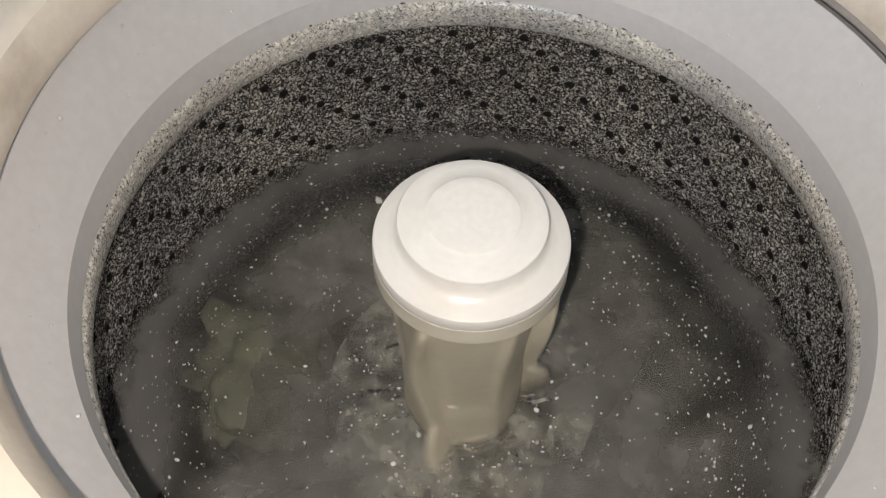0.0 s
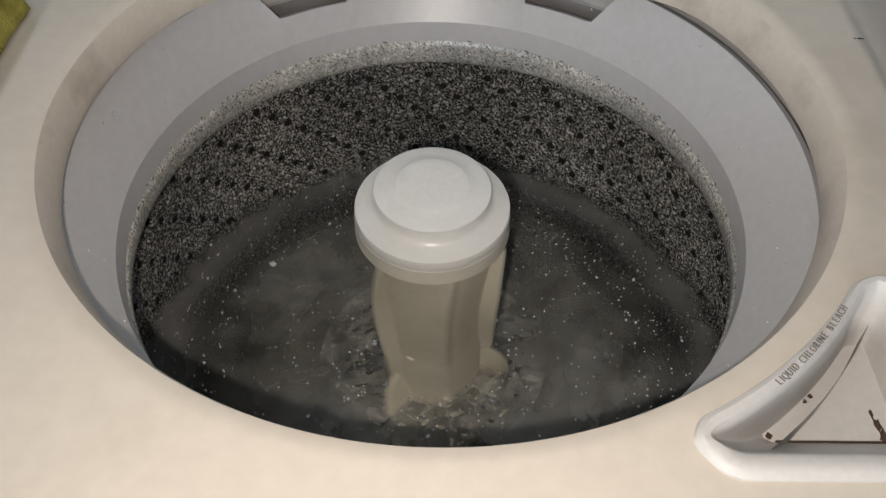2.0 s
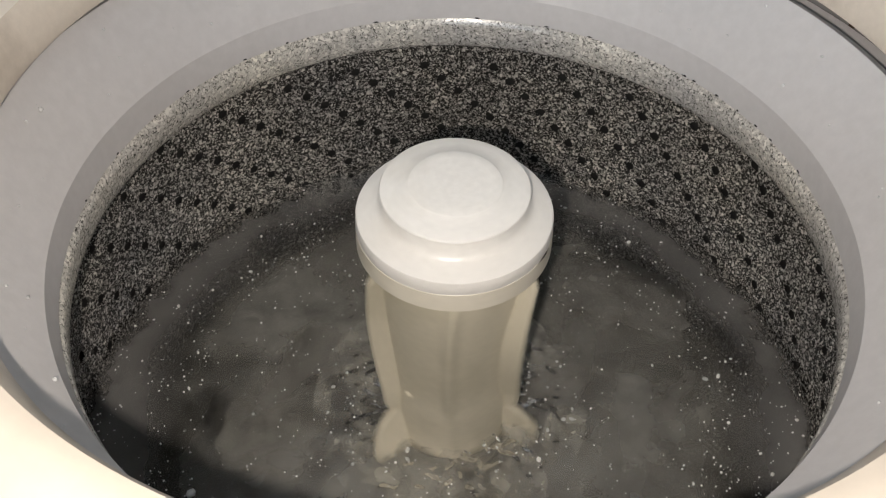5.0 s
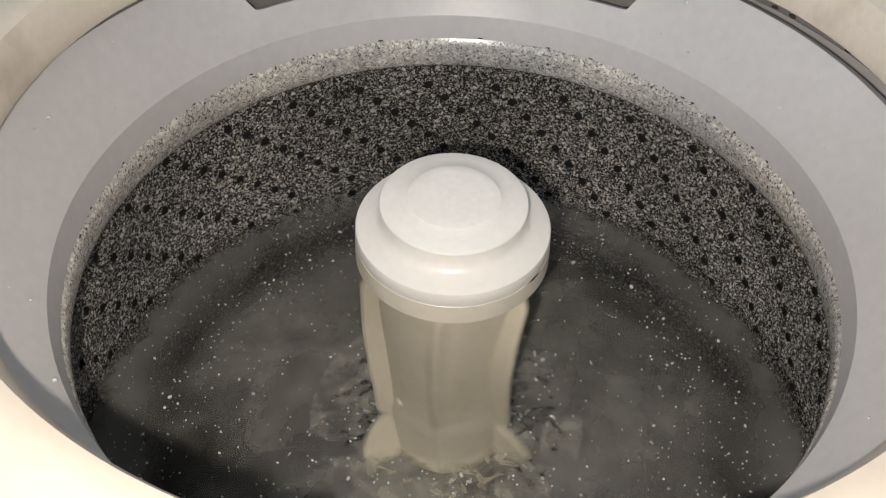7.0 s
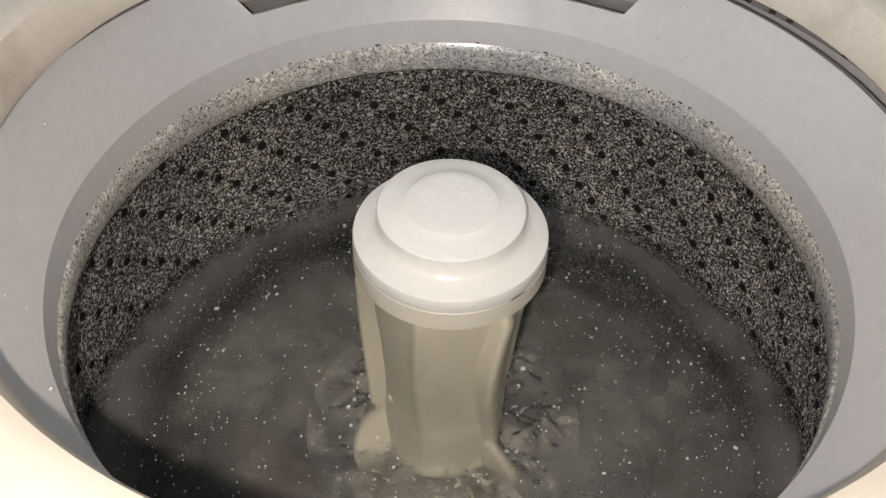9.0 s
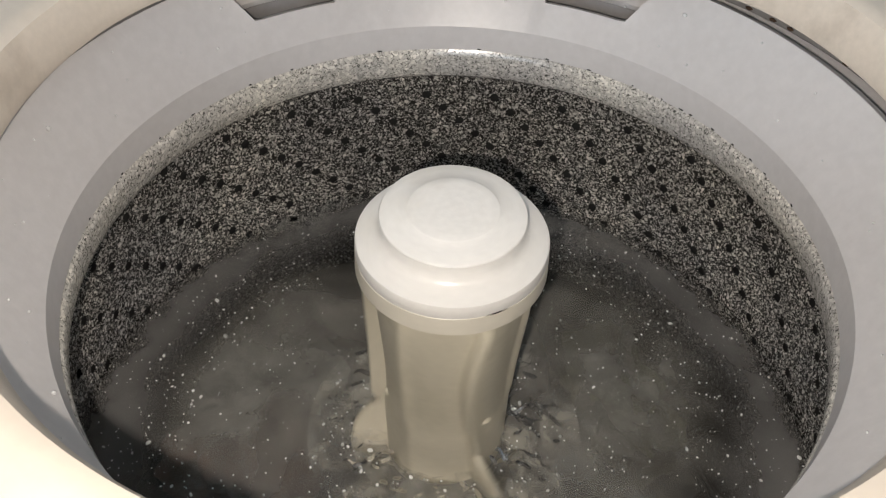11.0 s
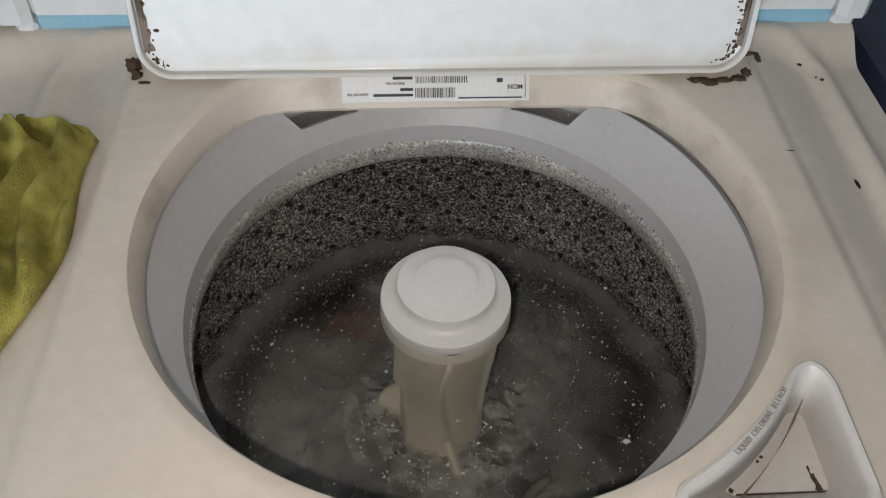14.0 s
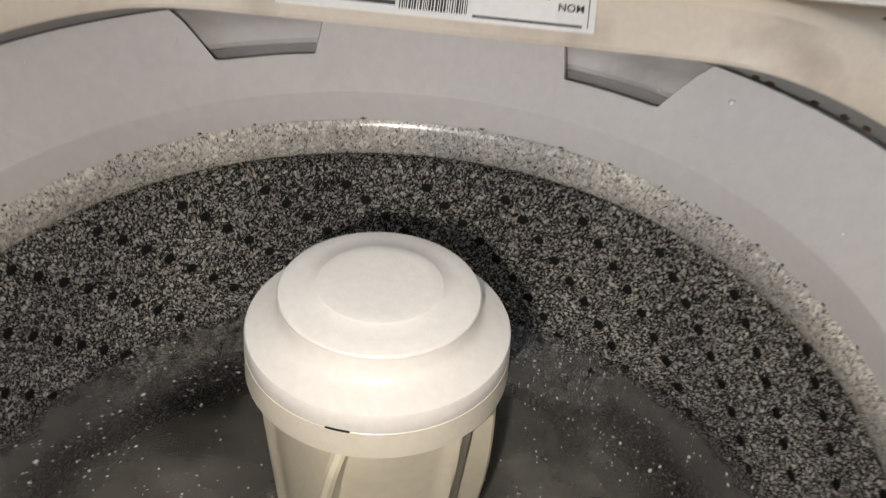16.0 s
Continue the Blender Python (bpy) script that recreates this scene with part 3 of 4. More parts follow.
# ---- room ----
def build_room():
    tagged(part("floor", *box(-2.2, 2.2, -2.2, 0.42, -0.83, -0.80), plain("dark floor", (0.035, 0.033, 0.03), 0.5), smooth=False), "dark floor in shade", "floor", kind="structure")
    wallm = worn("room paint", (0.60, 0.62, 0.63), (0.48, 0.50, 0.52), 0.7, 2.0)
    # walls and ceiling out of view are added to close in bounced light
    walls = [("wall_north", (-2.2, 2.2, 0.34, 0.42, -0.8, 1.5)), ("wall_west", (-2.2, -2.12, -2.12, 0.34, -0.8, 1.5)), ("wall_east", (2.12, 2.2, -2.12, 0.34, -0.8, 1.5))]
    # the south wall has an unseen window opening, added to light the lid
    walls += [("wall_south", (-2.12, -1.3, -2.2, -2.12, -0.8, 1.5)), ("wall_south", (0.1, 2.12, -2.2, -2.12, -0.8, 1.5)), ("wall_south", (-1.3, 0.1, -2.2, -2.12, -0.8, 0.0)), ("wall_south", (-1.3, 0.1, -2.2, -2.12, 1.0, 1.5))]
    for nm, b in walls:
        tagged(part(nm, *box(*b), wallm, smooth=False), "plain painted wall", "wall", kind="structure")
    tagged(part("ceiling", *box(-2.2, 2.2, -2.2, 0.42, 1.5, 1.55), wallm, smooth=False), "plain painted ceiling added out of view", "ceiling", kind="structure")
    # bluish fill lamp in the added opening, aimed to brighten the lid
    lamp = bpy.data.lights.new("daylight_fill", "AREA")
    lamp.shape, lamp.size, lamp.size_y, lamp.energy, lamp.color = "RECTANGLE", 1.3 * U, 0.95 * U, 36, (0.82, 0.91, 1.0)
    ob = new("daylight_fill", lamp)
    ob.matrix_world = look((-0.6 * U, -2.16 * U, 0.5 * U), (-0.6 * U, 0.0, 0.45 * U))


build_room()


# ---- bleach cup ----
def loop_at(points, r, z, seg=5):
    """A closed polygon with rounded corners, at height z."""
    out = []
    n = len(points)
    for k in range(n):
        p0, p, p1 = Vector(points[k - 1]), Vector(points[k]), Vector(points[(k + 1) % n])
        d0, d1 = (p0 - p).normalized(), (p1 - p).normalized()
        q = min(r, (p0 - p).length * 0.45, (p1 - p).length * 0.45)
        a, b = p + d0 * q, p + d1 * q
        for i in range(seg + 1):
            t = i / seg
            c = a * (1 - t) ** 2 + p * 2 * t * (1 - t) + b * t * t
            out.append((c.x, c.y, z))
    return out


def rings_mesh(rings, close=True):
    m = len(rings[0])
    verts = [p for ring in rings for p in ring]
    faces = []
    for k in range(len(rings) - 1):
        for i in range(m):
            j = (i + 1) % m
            faces.append((k * m + i, k * m + j, k * m + m + j, k * m + m + i))
    if close:
        base = (len(rings) - 1) * m
        faces.append(tuple(range(base, base + m)))
    return verts, faces


def build_cup():
    d = tagged(empty("bleach_dispenser", (0.15, -0.15, 0.0)), "white plastic bleach cup beside the opening, dirty corners", "bleach dispenser")
    off = Vector((-0.15 * U, 0.15 * U, 0))
    white = worn("cup plastic", (0.66, 0.63, 0.60), (0.48, 0.44, 0.385), 0.40, 22.0, (0.58, 0.9))

    def outline(r0, r1, a0, a1, tip, right, front, corner):
        """Plan of the cup: an arc along the opening, a straight side and a straight front."""
        pts = [tip]
        for k in range(12):
            a = radians(a0 + (a1 - a0) * k / 11)
            r = r0 + (r1 - r0) * k / 11
            pts.append((r * math.sin(a), r * math.cos(a)))
        x, y = pts[-1]
        pts += [((x + right) / 2, y + corner * 0.35), (right - corner * 0.35, y), (right, y - corner), (right, (y + front) / 2), (right, front + corner), (right - corner, front), ((right + tip[0]) / 2, front), (tip[0] + corner * 1.1, front)]
        return pts

    rings = []
    for plan, z in (
        (outline(0.1880, 0.1925, 151.0, 123.2, (0.0872, -0.1735), 0.1805, -0.1865, 0.009), -0.004),
        (outline(0.1880, 0.1925, 151.0, 123.2, (0.0872, -0.1735), 0.1805, -0.1865, 0.009), 0.0010),
        (outline(0.1886, 0.1930, 150.8, 123.3, (0.0880, -0.1733), 0.1797, -0.1855, 0.009), 0.0024),
        (outline(0.1905, 0.1940, 150.7, 123.4, (0.0900, -0.1728), 0.1785, -0.1830, 0.009), 0.0034),
        (outline(0.1935, 0.1960, 150.4, 123.6, (0.0925, -0.1722), 0.1768, -0.1795, 0.008), 0.0030),
        (outline(0.1950, 0.1972, 150.2, 123.8, (0.0943, -0.1716), 0.1756, -0.1772, 0.007), 0.0012),
        (outline(0.1956, 0.1978, 149.8, 124.0, (0.0958, -0.1712), 0.1751, -0.1760, 0.006), -0.0020),
        (outline(0.1962, 0.1990, 145.5, 124.2, (0.1105, -0.1630), 0.1747, -0.1660, 0.005), -0.0180),
        (outline(0.1970, 0.2010, 141.0, 124.5, (0.1240, -0.1545), 0.1742, -0.1565, 0.003), -0.0300),
    ):
        rings.append(loop_at(plan, 0.009, z, 4))
    v, f = rings_mesh(rings)
    part("cup", v, f, white, d).location = off
    # dirt in the corners
    rng = random.Random(4)
    for x, y, z, w, tall in ((0.1690, -0.1535, -0.0300, 0.0022, 1.6), (0.1680, -0.1490, -0.0300, 0.0014, 2.2), (0.1670, -0.1440, -0.0300, 0.0007, 3.0), (0.1425, -0.1405, -0.0280, 0.0010, 1.0), (0.1450, -0.1380, -0.0280, 0.0010, 1.2), (0.1262, -0.1540, -0.0298, 0.0012, 1.2)):
        n = 14
        ring = [(x + w * rng.uniform(0.4, 1.3) * math.cos(t), y + w * tall * rng.uniform(0.4, 1.3) * math.sin(t), z) for t in [k * 2 * math.pi / n for k in range(n)]]
        top = [(x + (px - x) * 0.7, y + (py - y) * 0.7, z + 0.0008) for px, py, _ in ring]
        v, f = rings_mesh([ring, top])
        part("dirt", v, f, RUST, d, "dark dirt").location = off
    v, f = box(0.128, 0.1725, -0.1565, -0.1558, -0.0304, -0.0292, 0.0002)
    part("dirt", v, f, RUST, d, "dark line of dirt", False).location = off
    # raised wording along the opening
    words = "LIQUID CHLORINE BLEACH"
    grey = plain("grey lettering", (0.24, 0.22, 0.205), 0.5)
    wide = {"I": 0.55, " ": 0.75}
    total = sum(wide.get(ch, 1.0) for ch in words)
    r, a = 0.1949, radians(141.9)
    for ch in words:
        step = radians(14.0) * wide.get(ch, 1.0) / total
        a -= step / 2
        if ch != " ":
            cu = bpy.data.curves.new("letter", "FONT")
            cu.body, cu.size, cu.extrude, cu.offset, cu.align_x = ch, 0.0040 * U, 0.0003, -0.00005, "CENTER"
            cu.materials.append(grey)
            ob = new("letter", cu)
            ob.parent = d
            x, y = r * math.sin(a), r * math.cos(a)
            ob.location = (x * U + off.x, y * U + off.y, 0.0036 * U)
            ob.scale = (0.72, 1.0, 1.0)
            ob.rotation_euler = (0, 0, math.pi - a)
        a -= step / 2
    return d


cup = build_cup()


# ---- console behind the lid ----
def build_console():
    d = tagged(empty("control_console", (0, 0.205, 0.0)), "white control console with a light blue base strip", "control console")
    off = Vector((0, -0.205 * U, 0))
    part("base_strip", *box(-0.272, 0.286, 0.1890, 0.224, -0.0075, 0.0105, 0.002), BLUE, d, "light blue plastic strip", smooth=False).location = off
    v, f = box(-0.274, 0.288, 0.1885, 0.26, 0.0110, 0.15, 0.004)
    part("housing", v, f, LIDW, d, smooth=False).location = off
    for x0, x1 in ((-0.306, -0.2745), (0.2885, 0.312)):
        v, f = box(x0, x1, 0.1840, 0.262, 0.0060, 0.152, 0.006)
        part("end_cap", v, f, LIDW, d, "white end cap with rounded corners", smooth=False).location = off
        x2, x3 = (-0.288, -0.2725) if x0 < 0 else (0.2865, 0.304)
        v, f = box(x2, x3, 0.1870, 0.25, -0.0095, 0.0058, 0.003)
        part("foot", v, f, LIDW, d, smooth=False).location = off
    return d


console = build_console()


# ---- label on the back slope ----
def build_label():
    d = tagged(empty("rating_label", (0, 0.1322, -0.0123)), "white paper rating label with a bar code and fine print", "label")

    def slab(name, x0, x1, t0, t1, mat, h, label=""):
        pts = []
        for x, t in ((x0, t0), (x1, t0), (x1, t1), (x0, t1)):
            pts.append((x, -0.0070 + 0.0145 * t, -0.0072 + 0.0154 * t + h))
        low = [(x, y, z - 0.0004) for x, y, z in pts]
        return part(name, pts + low, [(0, 1, 2, 3), (7, 6, 5, 4), (0, 4, 5, 1), (1, 5, 6, 2), (2, 6, 7, 3), (3, 7, 4, 0)], mat, d, label, False)

    slab("paper", -0.064, 0.062, 0.06, 0.94, PAPER, 0.0012)
    rng = random.Random(9)
    x = -0.0150
    while x < 0.012:
        w = rng.choice((0.0003, 0.0005, 0.0008))
        slab("bar", x, x + w, 0.16, 0.46, INK, 0.0018)
        x += w + rng.choice((0.0004, 0.0006))
    x = -0.0145
    while x < 0.020:
        w = rng.choice((0.0004, 0.0007))
        slab("bar", x, x + w, 0.62, 0.82, INK, 0.0018)
        x += w + rng.choice((0.0005, 0.0008))
    for x0, x1, t0, t1 in ((-0.030, -0.0165, 0.74, 0.82), (-0.025, -0.0165, 0.38, 0.46), (-0.0430, -0.0165, 0.21, 0.28), (0.014, 0.057, 0.12, 0.15), (0.040, 0.044, 0.62, 0.74)):
        slab("print_line", x0, x1, t0, t1, INK, 0.0018)
    slope = math.atan2(0.0154, 0.0145)
    for words, x, t, size in (("NOM", 0.0470, 0.36, 0.0044), ("NO. DE SERIE:", -0.0345, 0.54, 0.0021), ("NO. DE PARTE:", -0.0605, 0.20, 0.0021)):
        cu = bpy.data.curves.new("wording", "FONT")
        cu.body, cu.size, cu.extrude, cu.offset = words, size * U, 0.0001, 0.00006
        cu.materials.append(INK)
        ob = new("wording", cu)
        ob.parent = d
        ob.location = (x * U, (-0.0070 + 0.0145 * t) * U, (-0.0072 + 0.0154 * t + 0.0026) * U)
        ob.rotation_euler = (slope, 0, 0)
    slab("frame_line", 0.0590, 0.0594, 0.14, 0.86, INK, 0.0018)
    return d


label = build_label()


# ---- rust and chips ----
def crumb(name, at, size, seed, mat, label, cat):
    rng = random.Random(seed)
    bm = bmesh.new()
    bmesh.ops.create_icosphere(bm, subdivisions=3, radius=1.0)
    for v in bm.verts:
        k = 1 + 0.55 * noise.noise(v.co * 2.2 + Vector((seed * 5.1, 0, 0))) + rng.uniform(-0.10, 0.10)
        v.co = Vector((v.co.x * size[0] * k, v.co.y * size[1] * k, v.co.z * size[2] * k)) * U
    me = bpy.data.meshes.new(name)
    bm.to_mesh(me)
    bm.free()
    me.materials.append(mat)
    me.polygons.foreach_set("use_smooth", [True] * len(me.polygons))
    ob = new(name, me)
    ob.location = [c * U for c in at]
    return tagged(ob, label, cat)


def build_rust():
    rust = [((0.172, 0.1225, 0.0), (0.006, 0.0030, 0.0012)), ((0.180, 0.1205, 0.0), (0.006, 0.0045, 0.0014)), ((0.190, 0.1225, 0.0), (0.006, 0.0028, 0.0014)), ((0.200, 0.1235, 0.0005), (0.005, 0.0030, 0.0016)), ((0.207, 0.129, 0.001), (0.003, 0.004, 0.002)), ((0.213, 0.149, 0.002), (0.006, 0.0016, 0.0016)), ((0.219, 0.144, 0.002), (0.0018, 0.005, 0.0016)), ((-0.199, 0.142, 0.003), (0.0045, 0.004, 0.005)), ((-0.196, 0.134, 0.001), (0.003, 0.004, 0.003)), ((-0.190, 0.127, 0.0), (0.004, 0.0014, 0.001))]
    for k, (at, size) in enumerate(rust):
        crumb("rust_patch", at, size, k, RUST, "flaking dark brown rust at the lid hinge", "rust")
    spots = [((0.2550, 0.037, -0.0060), (0.0014, 0.0040, 0.0006)), ((0.2580, 0.157, -0.002), (0.0018, 0.0016, 0.0006)), ((0.2665, 0.136, 0.002), (0.0016, 0.0012, 0.0006)), ((0.2645, 0.141, 0.002), (0.0010, 0.0008, 0.0005)), ((-0.270, 0.118, -0.002), (0.003, 0.0006, 0.0005)), ((0.212, 0.052, -0.0003), (0.003, 0.0003, 0.0003))]
    for k, (at, size) in enumerate(spots):
        x, y, z = at
        crumb("dirt_spot", (x, y, deck_height(x, y)), size, 20 + k, DARK, "small dark chip on the enamel top", "dirt")
    # chips round the ring's lower edge
    rng = random.Random(2)
    for k, a in enumerate([21.7, 30.5, 39.7, 46.1, 50.5, 52.7, 57.9, 63, 67.7, 71.7, -39, -60.2, -70.8, -30, -52, -12, 8, 80, -82]):
        a = math.radians(a)
        ob = crumb("enamel_chip", (0.1577 * math.sin(a), 0.1577 * math.cos(a), -0.0785), (0.0011 * rng.uniform(0.5, 1.5), 0.0005, 0.0005), 40 + k, DARK, "dark chip on the basket rim", "chip")
        ob.rotation_euler = (0, 0, -a)
        tagged(ob, group="chips round the rim")
    for k, a in enumerate([42, 44, 50, 54, 57, 66.9]):
        t = math.radians(a)
        ob = crumb("rust_patch", (0.2005 * math.sin(t), 0.2005 * math.cos(t), -0.0375), (0.0018, 0.0008, 0.0008), 70 + k, RUST, "brown rust spot on the tub edge under the top", "rust")
        ob.rotation_euler = (0, 0, -t)


build_rust()


# ---- towel ----
def build_towel():
    m, nt, b = material("yellow-green towelling")
    nt.links.new(ramp(nt, noise_tex(nt, 30, 5.0), [(0.36, (0.17, 0.145, 0.012)), (0.66, (0.50, 0.44, 0.10))]), b.inputs["Base Color"])
    b.inputs["Roughness"].default_value = 0.95
    bump(nt, b, noise_tex(nt, 700, 3.0), 0.9, 0.002)
    verts, faces = [], []
    nu, nv = 60, 40
    for i in range(nu + 1):
        u = i / nu
        y = 0.090 - 0.17 * u
        right = -0.204 - 0.006 * math.sin(u * 7) - 0.020 * u * u + (-0.045 * max(0, 1 - u / 0.10) ** 1.5)
        for j in range(nv + 1):
            v = j / nv
            x = right + (-0.297 - right) * v
            d = min(1, v / 0.18, u / 0.08, (1 - u) / 0.08)
            puff = 0.024 * math.sqrt(max(0, 1 - (1 - min(1, d)) ** 2))
            fold = 0.70 + 0.35 * math.sin(24 * v + 9 * u + 3 * math.sin(8 * u)) - 0.35 * math.exp(-((v - 0.42 - 0.2 * u) / 0.05) ** 2)
            w = noise.noise(Vector((x * 60, y * 60, 1))) * 0.003
            verts.append((x, y, deck_height(x, y) + 0.002 + puff * fold + w * min(1, d)))
    for i in range(nu):
        for j in range(nv):
            q = i * (nv + 1) + j
            faces.append((q, q + 1, q + nv + 2, q + nv + 1))
    ob = part("towel", verts, faces, m)
    mod = ob.modifiers.new("thick", "SOLIDIFY")
    mod.thickness, mod.offset = 0.004, -1
    return tagged(ob, "folded yellow-green towelling cloth lying on the machine's top", "towel")


towel = build_towel()

# ---- dark navy box, stand-in for an unidentified thing beside the machine ----
box_ob = tagged(part("navy_box", *box(0.318, 0.60, -0.10, 0.30, -0.80, -0.03, 0.01), worn("navy plastic", (0.020, 0.025, 0.055), (0.010, 0.010, 0.02), 0.5, 6.0), smooth=False), "dark navy box standing in for an unidentified thing beside the machine", "storage bin")


# ---- laundry ----
def build_garment(name, seed, size, colour, label):
    m, nt, b = material(name)
    nt.links.new(ramp(nt, noise_tex(nt, 25, 5.0), [(0.3, tuple(c * 0.45 for c in colour)), (0.7, tuple(c * 0.85 for c in colour))]), b.inputs["Base Color"])
    b.inputs["Roughness"].default_value = 0.7
    bump(nt, b, noise_tex(nt, 120, 4.0), 0.5, 0.002)
    bm = bmesh.new()
    bmesh.ops.create_icosphere(bm, subdivisions=5, radius=1.0)
    for v in bm.verts:
        p = v.co * 1.6 + Vector((seed * 7.3, seed * 3.1, 0))
        k = 1 + 0.40 * noise.noise(p) + 0.20 * noise.noise(p * 2.7) + 0.10 * abs(noise.noise(p * 6.5))
        v.co = Vector((v.co.x * size[0] * k, v.co.y * size[1] * k, v.co.z * size[2] * (0.6 + 0.4 * k))) * U
    for fc in bm.faces:
        fc.smooth = True
    me = bpy.data.meshes.new(name)
    bm.to_mesh(me)
    bm.free()
    me.materials.append(m)
    return tagged(new(name, me), label, "garment")


GARMENTS = [
    (build_garment("garment", 1, (0.048, 0.034, 0.018), (0.40, 0.39, 0.34), "pale grey garment drifting in the wash water"), 0.105, 200, -0.253),
    (build_garment("garment", 2, (0.052, 0.038, 0.020), (0.30, 0.31, 0.22), "olive grey garment drifting in the wash water"), 0.110, 275, -0.252),
    (build_garment("garment", 3, (0.046, 0.036, 0.018), (0.26, 0.15, 0.13), "brownish red garment drifting in the wash water"), 0.115, 130, -0.252),
    (build_garment("garment", 4, (0.036, 0.030, 0.016), (0.50, 0.48, 0.45), "light garment drifting in the wash water"), 0.098, 55, -0.250),
    (build_garment("garment", 5, (0.050, 0.030, 0.018), (0.32, 0.31, 0.29), "grey garment drifting in the wash water"), 0.120, 330, -0.253),
    (build_garment("garment", 6, (0.044, 0.040, 0.016), (0.20, 0.20, 0.19), "dark grey garment drifting in the wash water"), 0.100, 10, -0.253),
]


def build_plaid():
    d = tagged(empty("plaid_garment"), "dark grey garment crossed by black strips, half afloat", "garment")
    cloth = plain("wet grey cloth", (0.16, 0.16, 0.155), 0.25)
    strip = plain("black strip", (0.012, 0.012, 0.012), 0.45)

    def h(x, y):
        return 0.010 * noise.noise(Vector((x * 38, y * 38, 3))) - 3.0 * (x * x + y * y)

    verts, faces = [], []
    n = 40
    for i in range(n + 1):
        for j in range(n + 1):
            a, r = 2 * math.pi * j / n, 0.060 * i / n
            r *= 1 + 0.22 * math.sin(3 * a + 1) + 0.10 * math.sin(7 * a)
            x, y = r * math.cos(a), r * 0.85 * math.sin(a)
            verts.append((x, y, h(x, y)))
    for i in range(n):
        for j in range(n):
            q = i * (n + 1) + j
            faces.append((q, q + n + 1, q + n + 2, q + 1))
    part("cloth", verts, faces, cloth, d)
    for dx, dy, mid in ((1, 0, 0.016), (1, 0, -0.017), (0, 1, 0.019), (0, 1, -0.016)):
        for lane in (-0.0034, 0.0, 0.0034):
            verts, faces = [], []
            for k in range(49):
                t = -0.050 + 0.100 * k / 48
                wave = 0.005 * noise.noise(Vector((t * 30, mid * 90, dx)))
                for o, up in ((-0.0012, 0.0006), (0.0, 0.0020), (0.0012, 0.0006)):
                    c = mid + lane + wave + o
                    x, y = (t, c) if dx else (c, t)
                    verts.append((x, y, h(x, y) + up))
            for k in range(48):
                for o in range(2):
                    q = k * 3 + o
                    faces.append((q, q + 3, q + 4, q + 1))
            part("strip", verts, faces, strip, d, "black woven strip")
    return d


plaid = build_plaid()


# ---- bubbles and splashes ----
def beads(name, count, seed, rr, size, mat, label, cat, z=0.0, lift=0.0):
    rng = random.Random(seed)
    base = bmesh.new()
    bmesh.ops.create_icosphere(base, subdivisions=1, radius=1.0)
    bv = [v.co.copy() for v in base.verts]
    bf = [tuple(v.index for v in f.verts) for f in base.faces]
    base.free()
    verts, faces = [], []
    for _ in range(count):
        r = math.sqrt(rng.uniform(rr[0] ** 2, rr[1] ** 2))
        a = rng.uniform(0, 2 * math.pi)
        s = size * math.exp(rng.gauss(0, 0.45))
        st = rng.uniform(0.8, 1.7)
        ca = rng.uniform(0, 3.14)
        o = len(verts)
        x, y, zz = r * math.sin(a), r * math.cos(a), z + rng.uniform(0, lift)
        for v in bv:
            px, py = v.x * s * st, v.y * s
            verts.append((x + px * math.cos(ca) - py * math.sin(ca), y + px * math.sin(ca) + py * math.cos(ca), zz + v.z * s * 0.8))
        faces += [tuple(i + o for i in f) for f in bf]
    ob = part(name, verts, faces, mat)
    ob.location = (0, 0, WATER_Z * U)
    return tagged(ob, label, cat, kind="stuff")


foam_m, foam_nt, foam_b = material("glint-white bubble film")
# near-white base also paints the torch glints on the bubbles
foam_b.inputs["Base Color"].default_value = (0.95, 0.95, 0.93, 1)
foam_b.inputs["Roughness"].default_value = 0.05
foam_b.inputs["Coat Weight"].default_value = 1.0
drop_m, drop_nt, drop_b = material("clear water drop")
drop_b.inputs["Base Color"].default_value = (0.9, 0.92, 0.9, 1)
drop_b.inputs["Roughness"].default_value = 0.02
drop_b.inputs["Transmission Weight"].default_value = 0.5
drop_b.inputs["IOR"].default_value = 1.33
FLOATERS = [
    beads("bubbles", 1300, 11, (0.132, 0.188), 0.00031, foam_m, "tiny white bubbles floating near the basket wall", "bubbles", 0.0008),
    beads("bubbles", 500, 12, (0.050, 0.140), 0.00028, foam_m, "tiny white bubbles on the open water", "bubbles", 0.0012),
    beads("foam", 90, 15, (0.033, 0.056), 0.00036, foam_m, "white froth thrown up round the agitator", "foam", 0.0015, 0.004),
    beads("splash", 120, 13, (0.034, 0.065), 0.00052, drop_m, "clear splashing drops round the agitator", "splash", 0.0, 0.007),
    beads("splash", 240, 14, (0.055, 0.150), 0.00042, drop_m, "clear drops on the churned water", "splash", 0.0, 0.002),
]


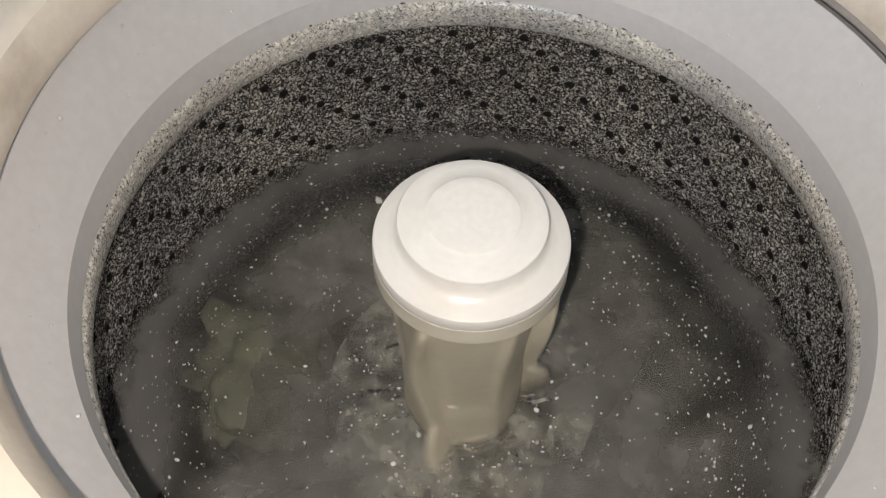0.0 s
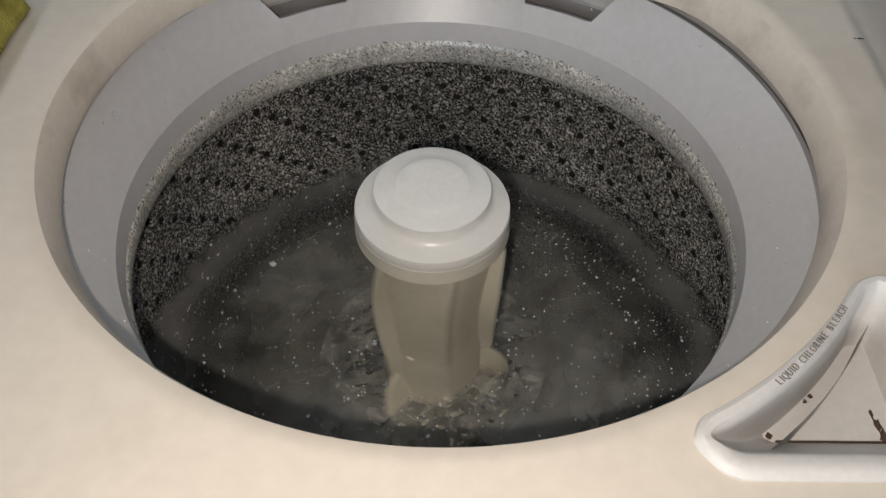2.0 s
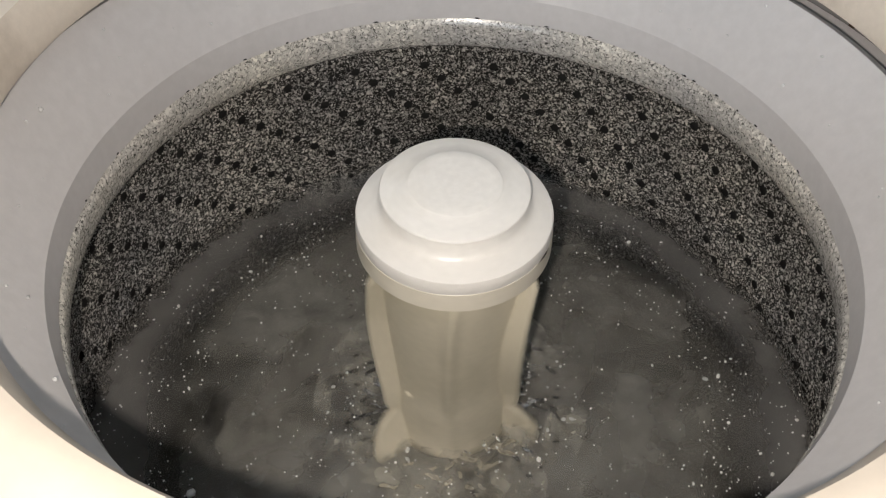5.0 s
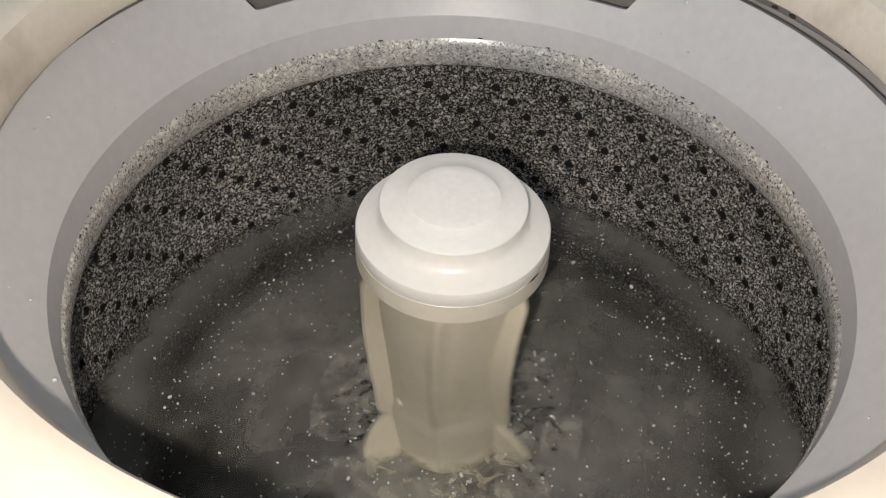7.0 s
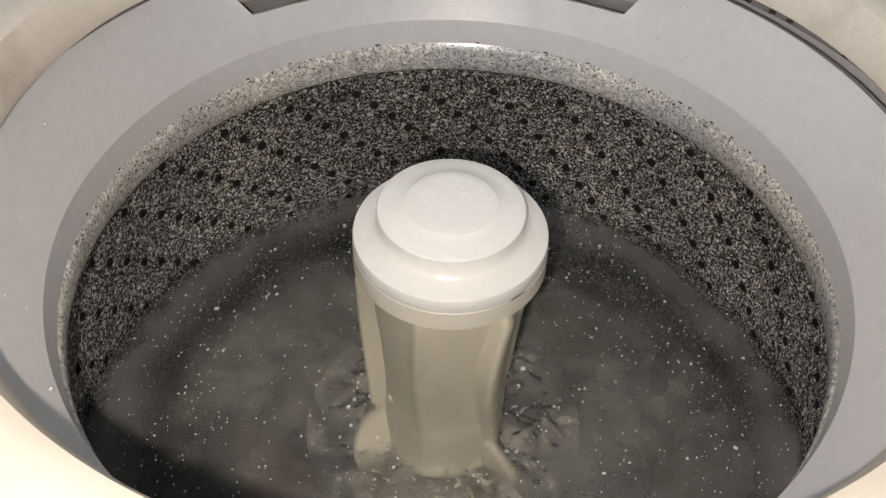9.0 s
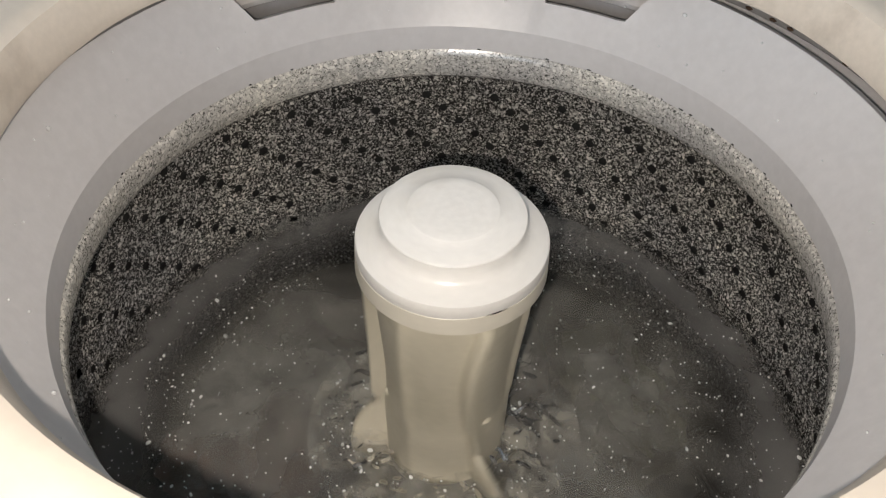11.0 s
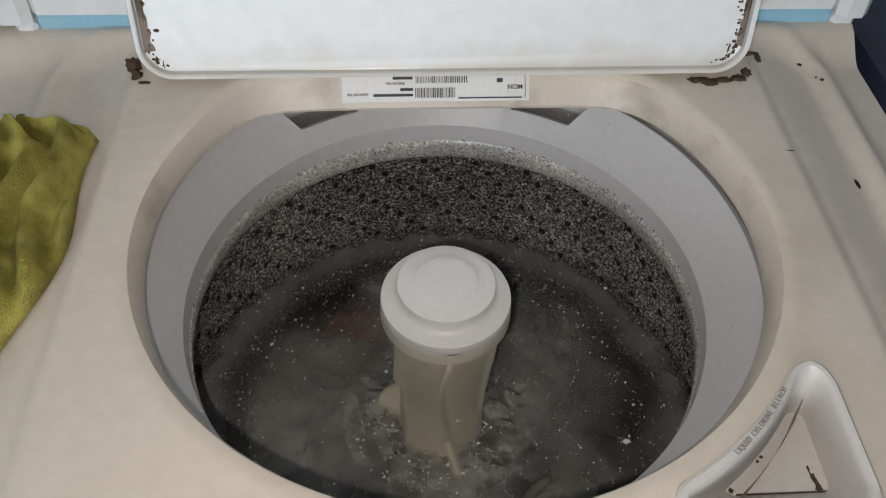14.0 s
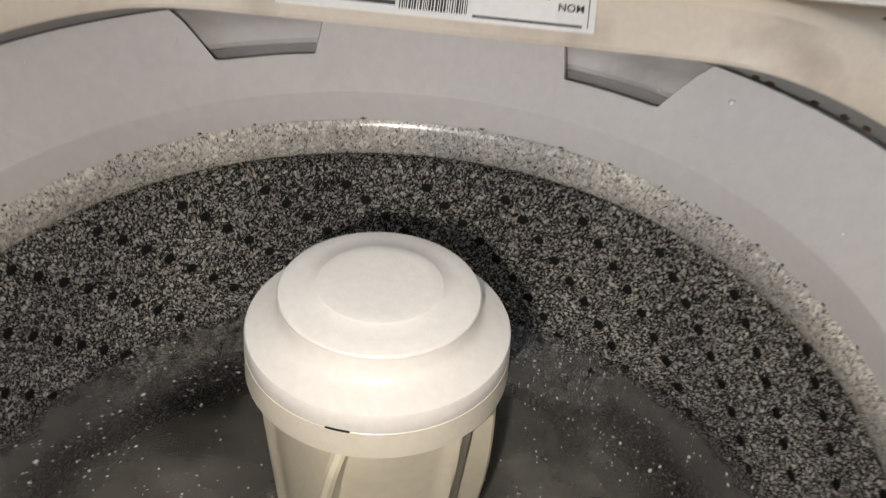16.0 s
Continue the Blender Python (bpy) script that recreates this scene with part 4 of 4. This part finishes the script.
def motions():
    walk(torch, [(t, look(eye, target, roll) @ pose(-0.020, -0.016, 0.004)) for t, eye, target, roll in PATH])
    swing = []
    for k in range(481):
        t = k / 30
        p = (t - 8.6) / 0.3355 % 1.0
        c = -math.cos(2 * math.pi * p)
        angle = 54 + 66 * math.copysign(abs(c) ** 1.35, c)
        swing.append((t, pose(0, 0, -0.40 * U, 0, 0, angle)))
    walk(agitator, swing)
    # laundry drifts round and bobs
    for k, (ob, r, a, z) in enumerate(GARMENTS):
        rows = []
        for i in range(33):
            t = i * 0.5
            q = math.radians(a + 14 * t + 10 * math.sin(1.9 * t + k))
            rr = r + 0.012 * math.sin(1.3 * t + 2 * k)
            zz = z + 0.010 * math.sin(1.7 * t + 1.4 * k)
            rows.append((t, pose(rr * math.sin(q) * U, rr * math.cos(q) * U, zz * U, 14 * math.sin(1.1 * t + k), 12 * math.cos(0.9 * t + k), -math.degrees(q) + 25 * math.sin(0.8 * t + k))))
        walk(ob, rows)
    # the plaid garment surfaces now and then
    spots = [(0, 0.08, 0.10, -0.245, 0), (0.5, 0.095, 0.09, -0.225, 10), (0.8, 0.102, 0.087, -0.2070, 20), (1.0, 0.105, 0.08, -0.2150, 30), (1.5, 0.11, 0.06, -0.250, 40), (5.0, 0.12, 0.03, -0.255, 60), (7.5, 0.130, 0.020, -0.240, 60), (7.9, 0.130, 0.030, -0.2110, 62), (8.1, 0.131, 0.028, -0.2085, 64), (8.3, 0.114, 0.050, -0.2055, 80), (8.5, 0.104, 0.042, -0.2105, 100), (8.65, 0.102, 0.036, -0.2150, 110), (8.9, 0.10, 0.03, -0.245, 115), (12.4, 0.13, 0.0, -0.245, 130), (12.9, 0.135, -0.01, -0.2090, 140), (13.3, 0.13, -0.02, -0.245, 150), (16, 0.12, -0.03, -0.25, 160)]
    walk(plaid, [(t, pose(x * U, y * U, z * U, 0, 0, a)) for t, x, y, z, a in spots])
    # water, silt and bubbles sway with the strokes
    for k, ob in enumerate([water, churn, *silt, *FLOATERS]):
        home = ob.location.copy()
        rows = []
        for i in range(161):
            t = i * 0.1
            amp = 3.0 if k < 1 else 5.0
            rows.append((t, pose(home.x, home.y, home.z, 0, 0, amp * math.sin(2 * math.pi * t / 0.668 + k) + (5 + 2 * k) * t * (0.4 if k < 6 else 1))))
        walk(ob, rows)


motions()
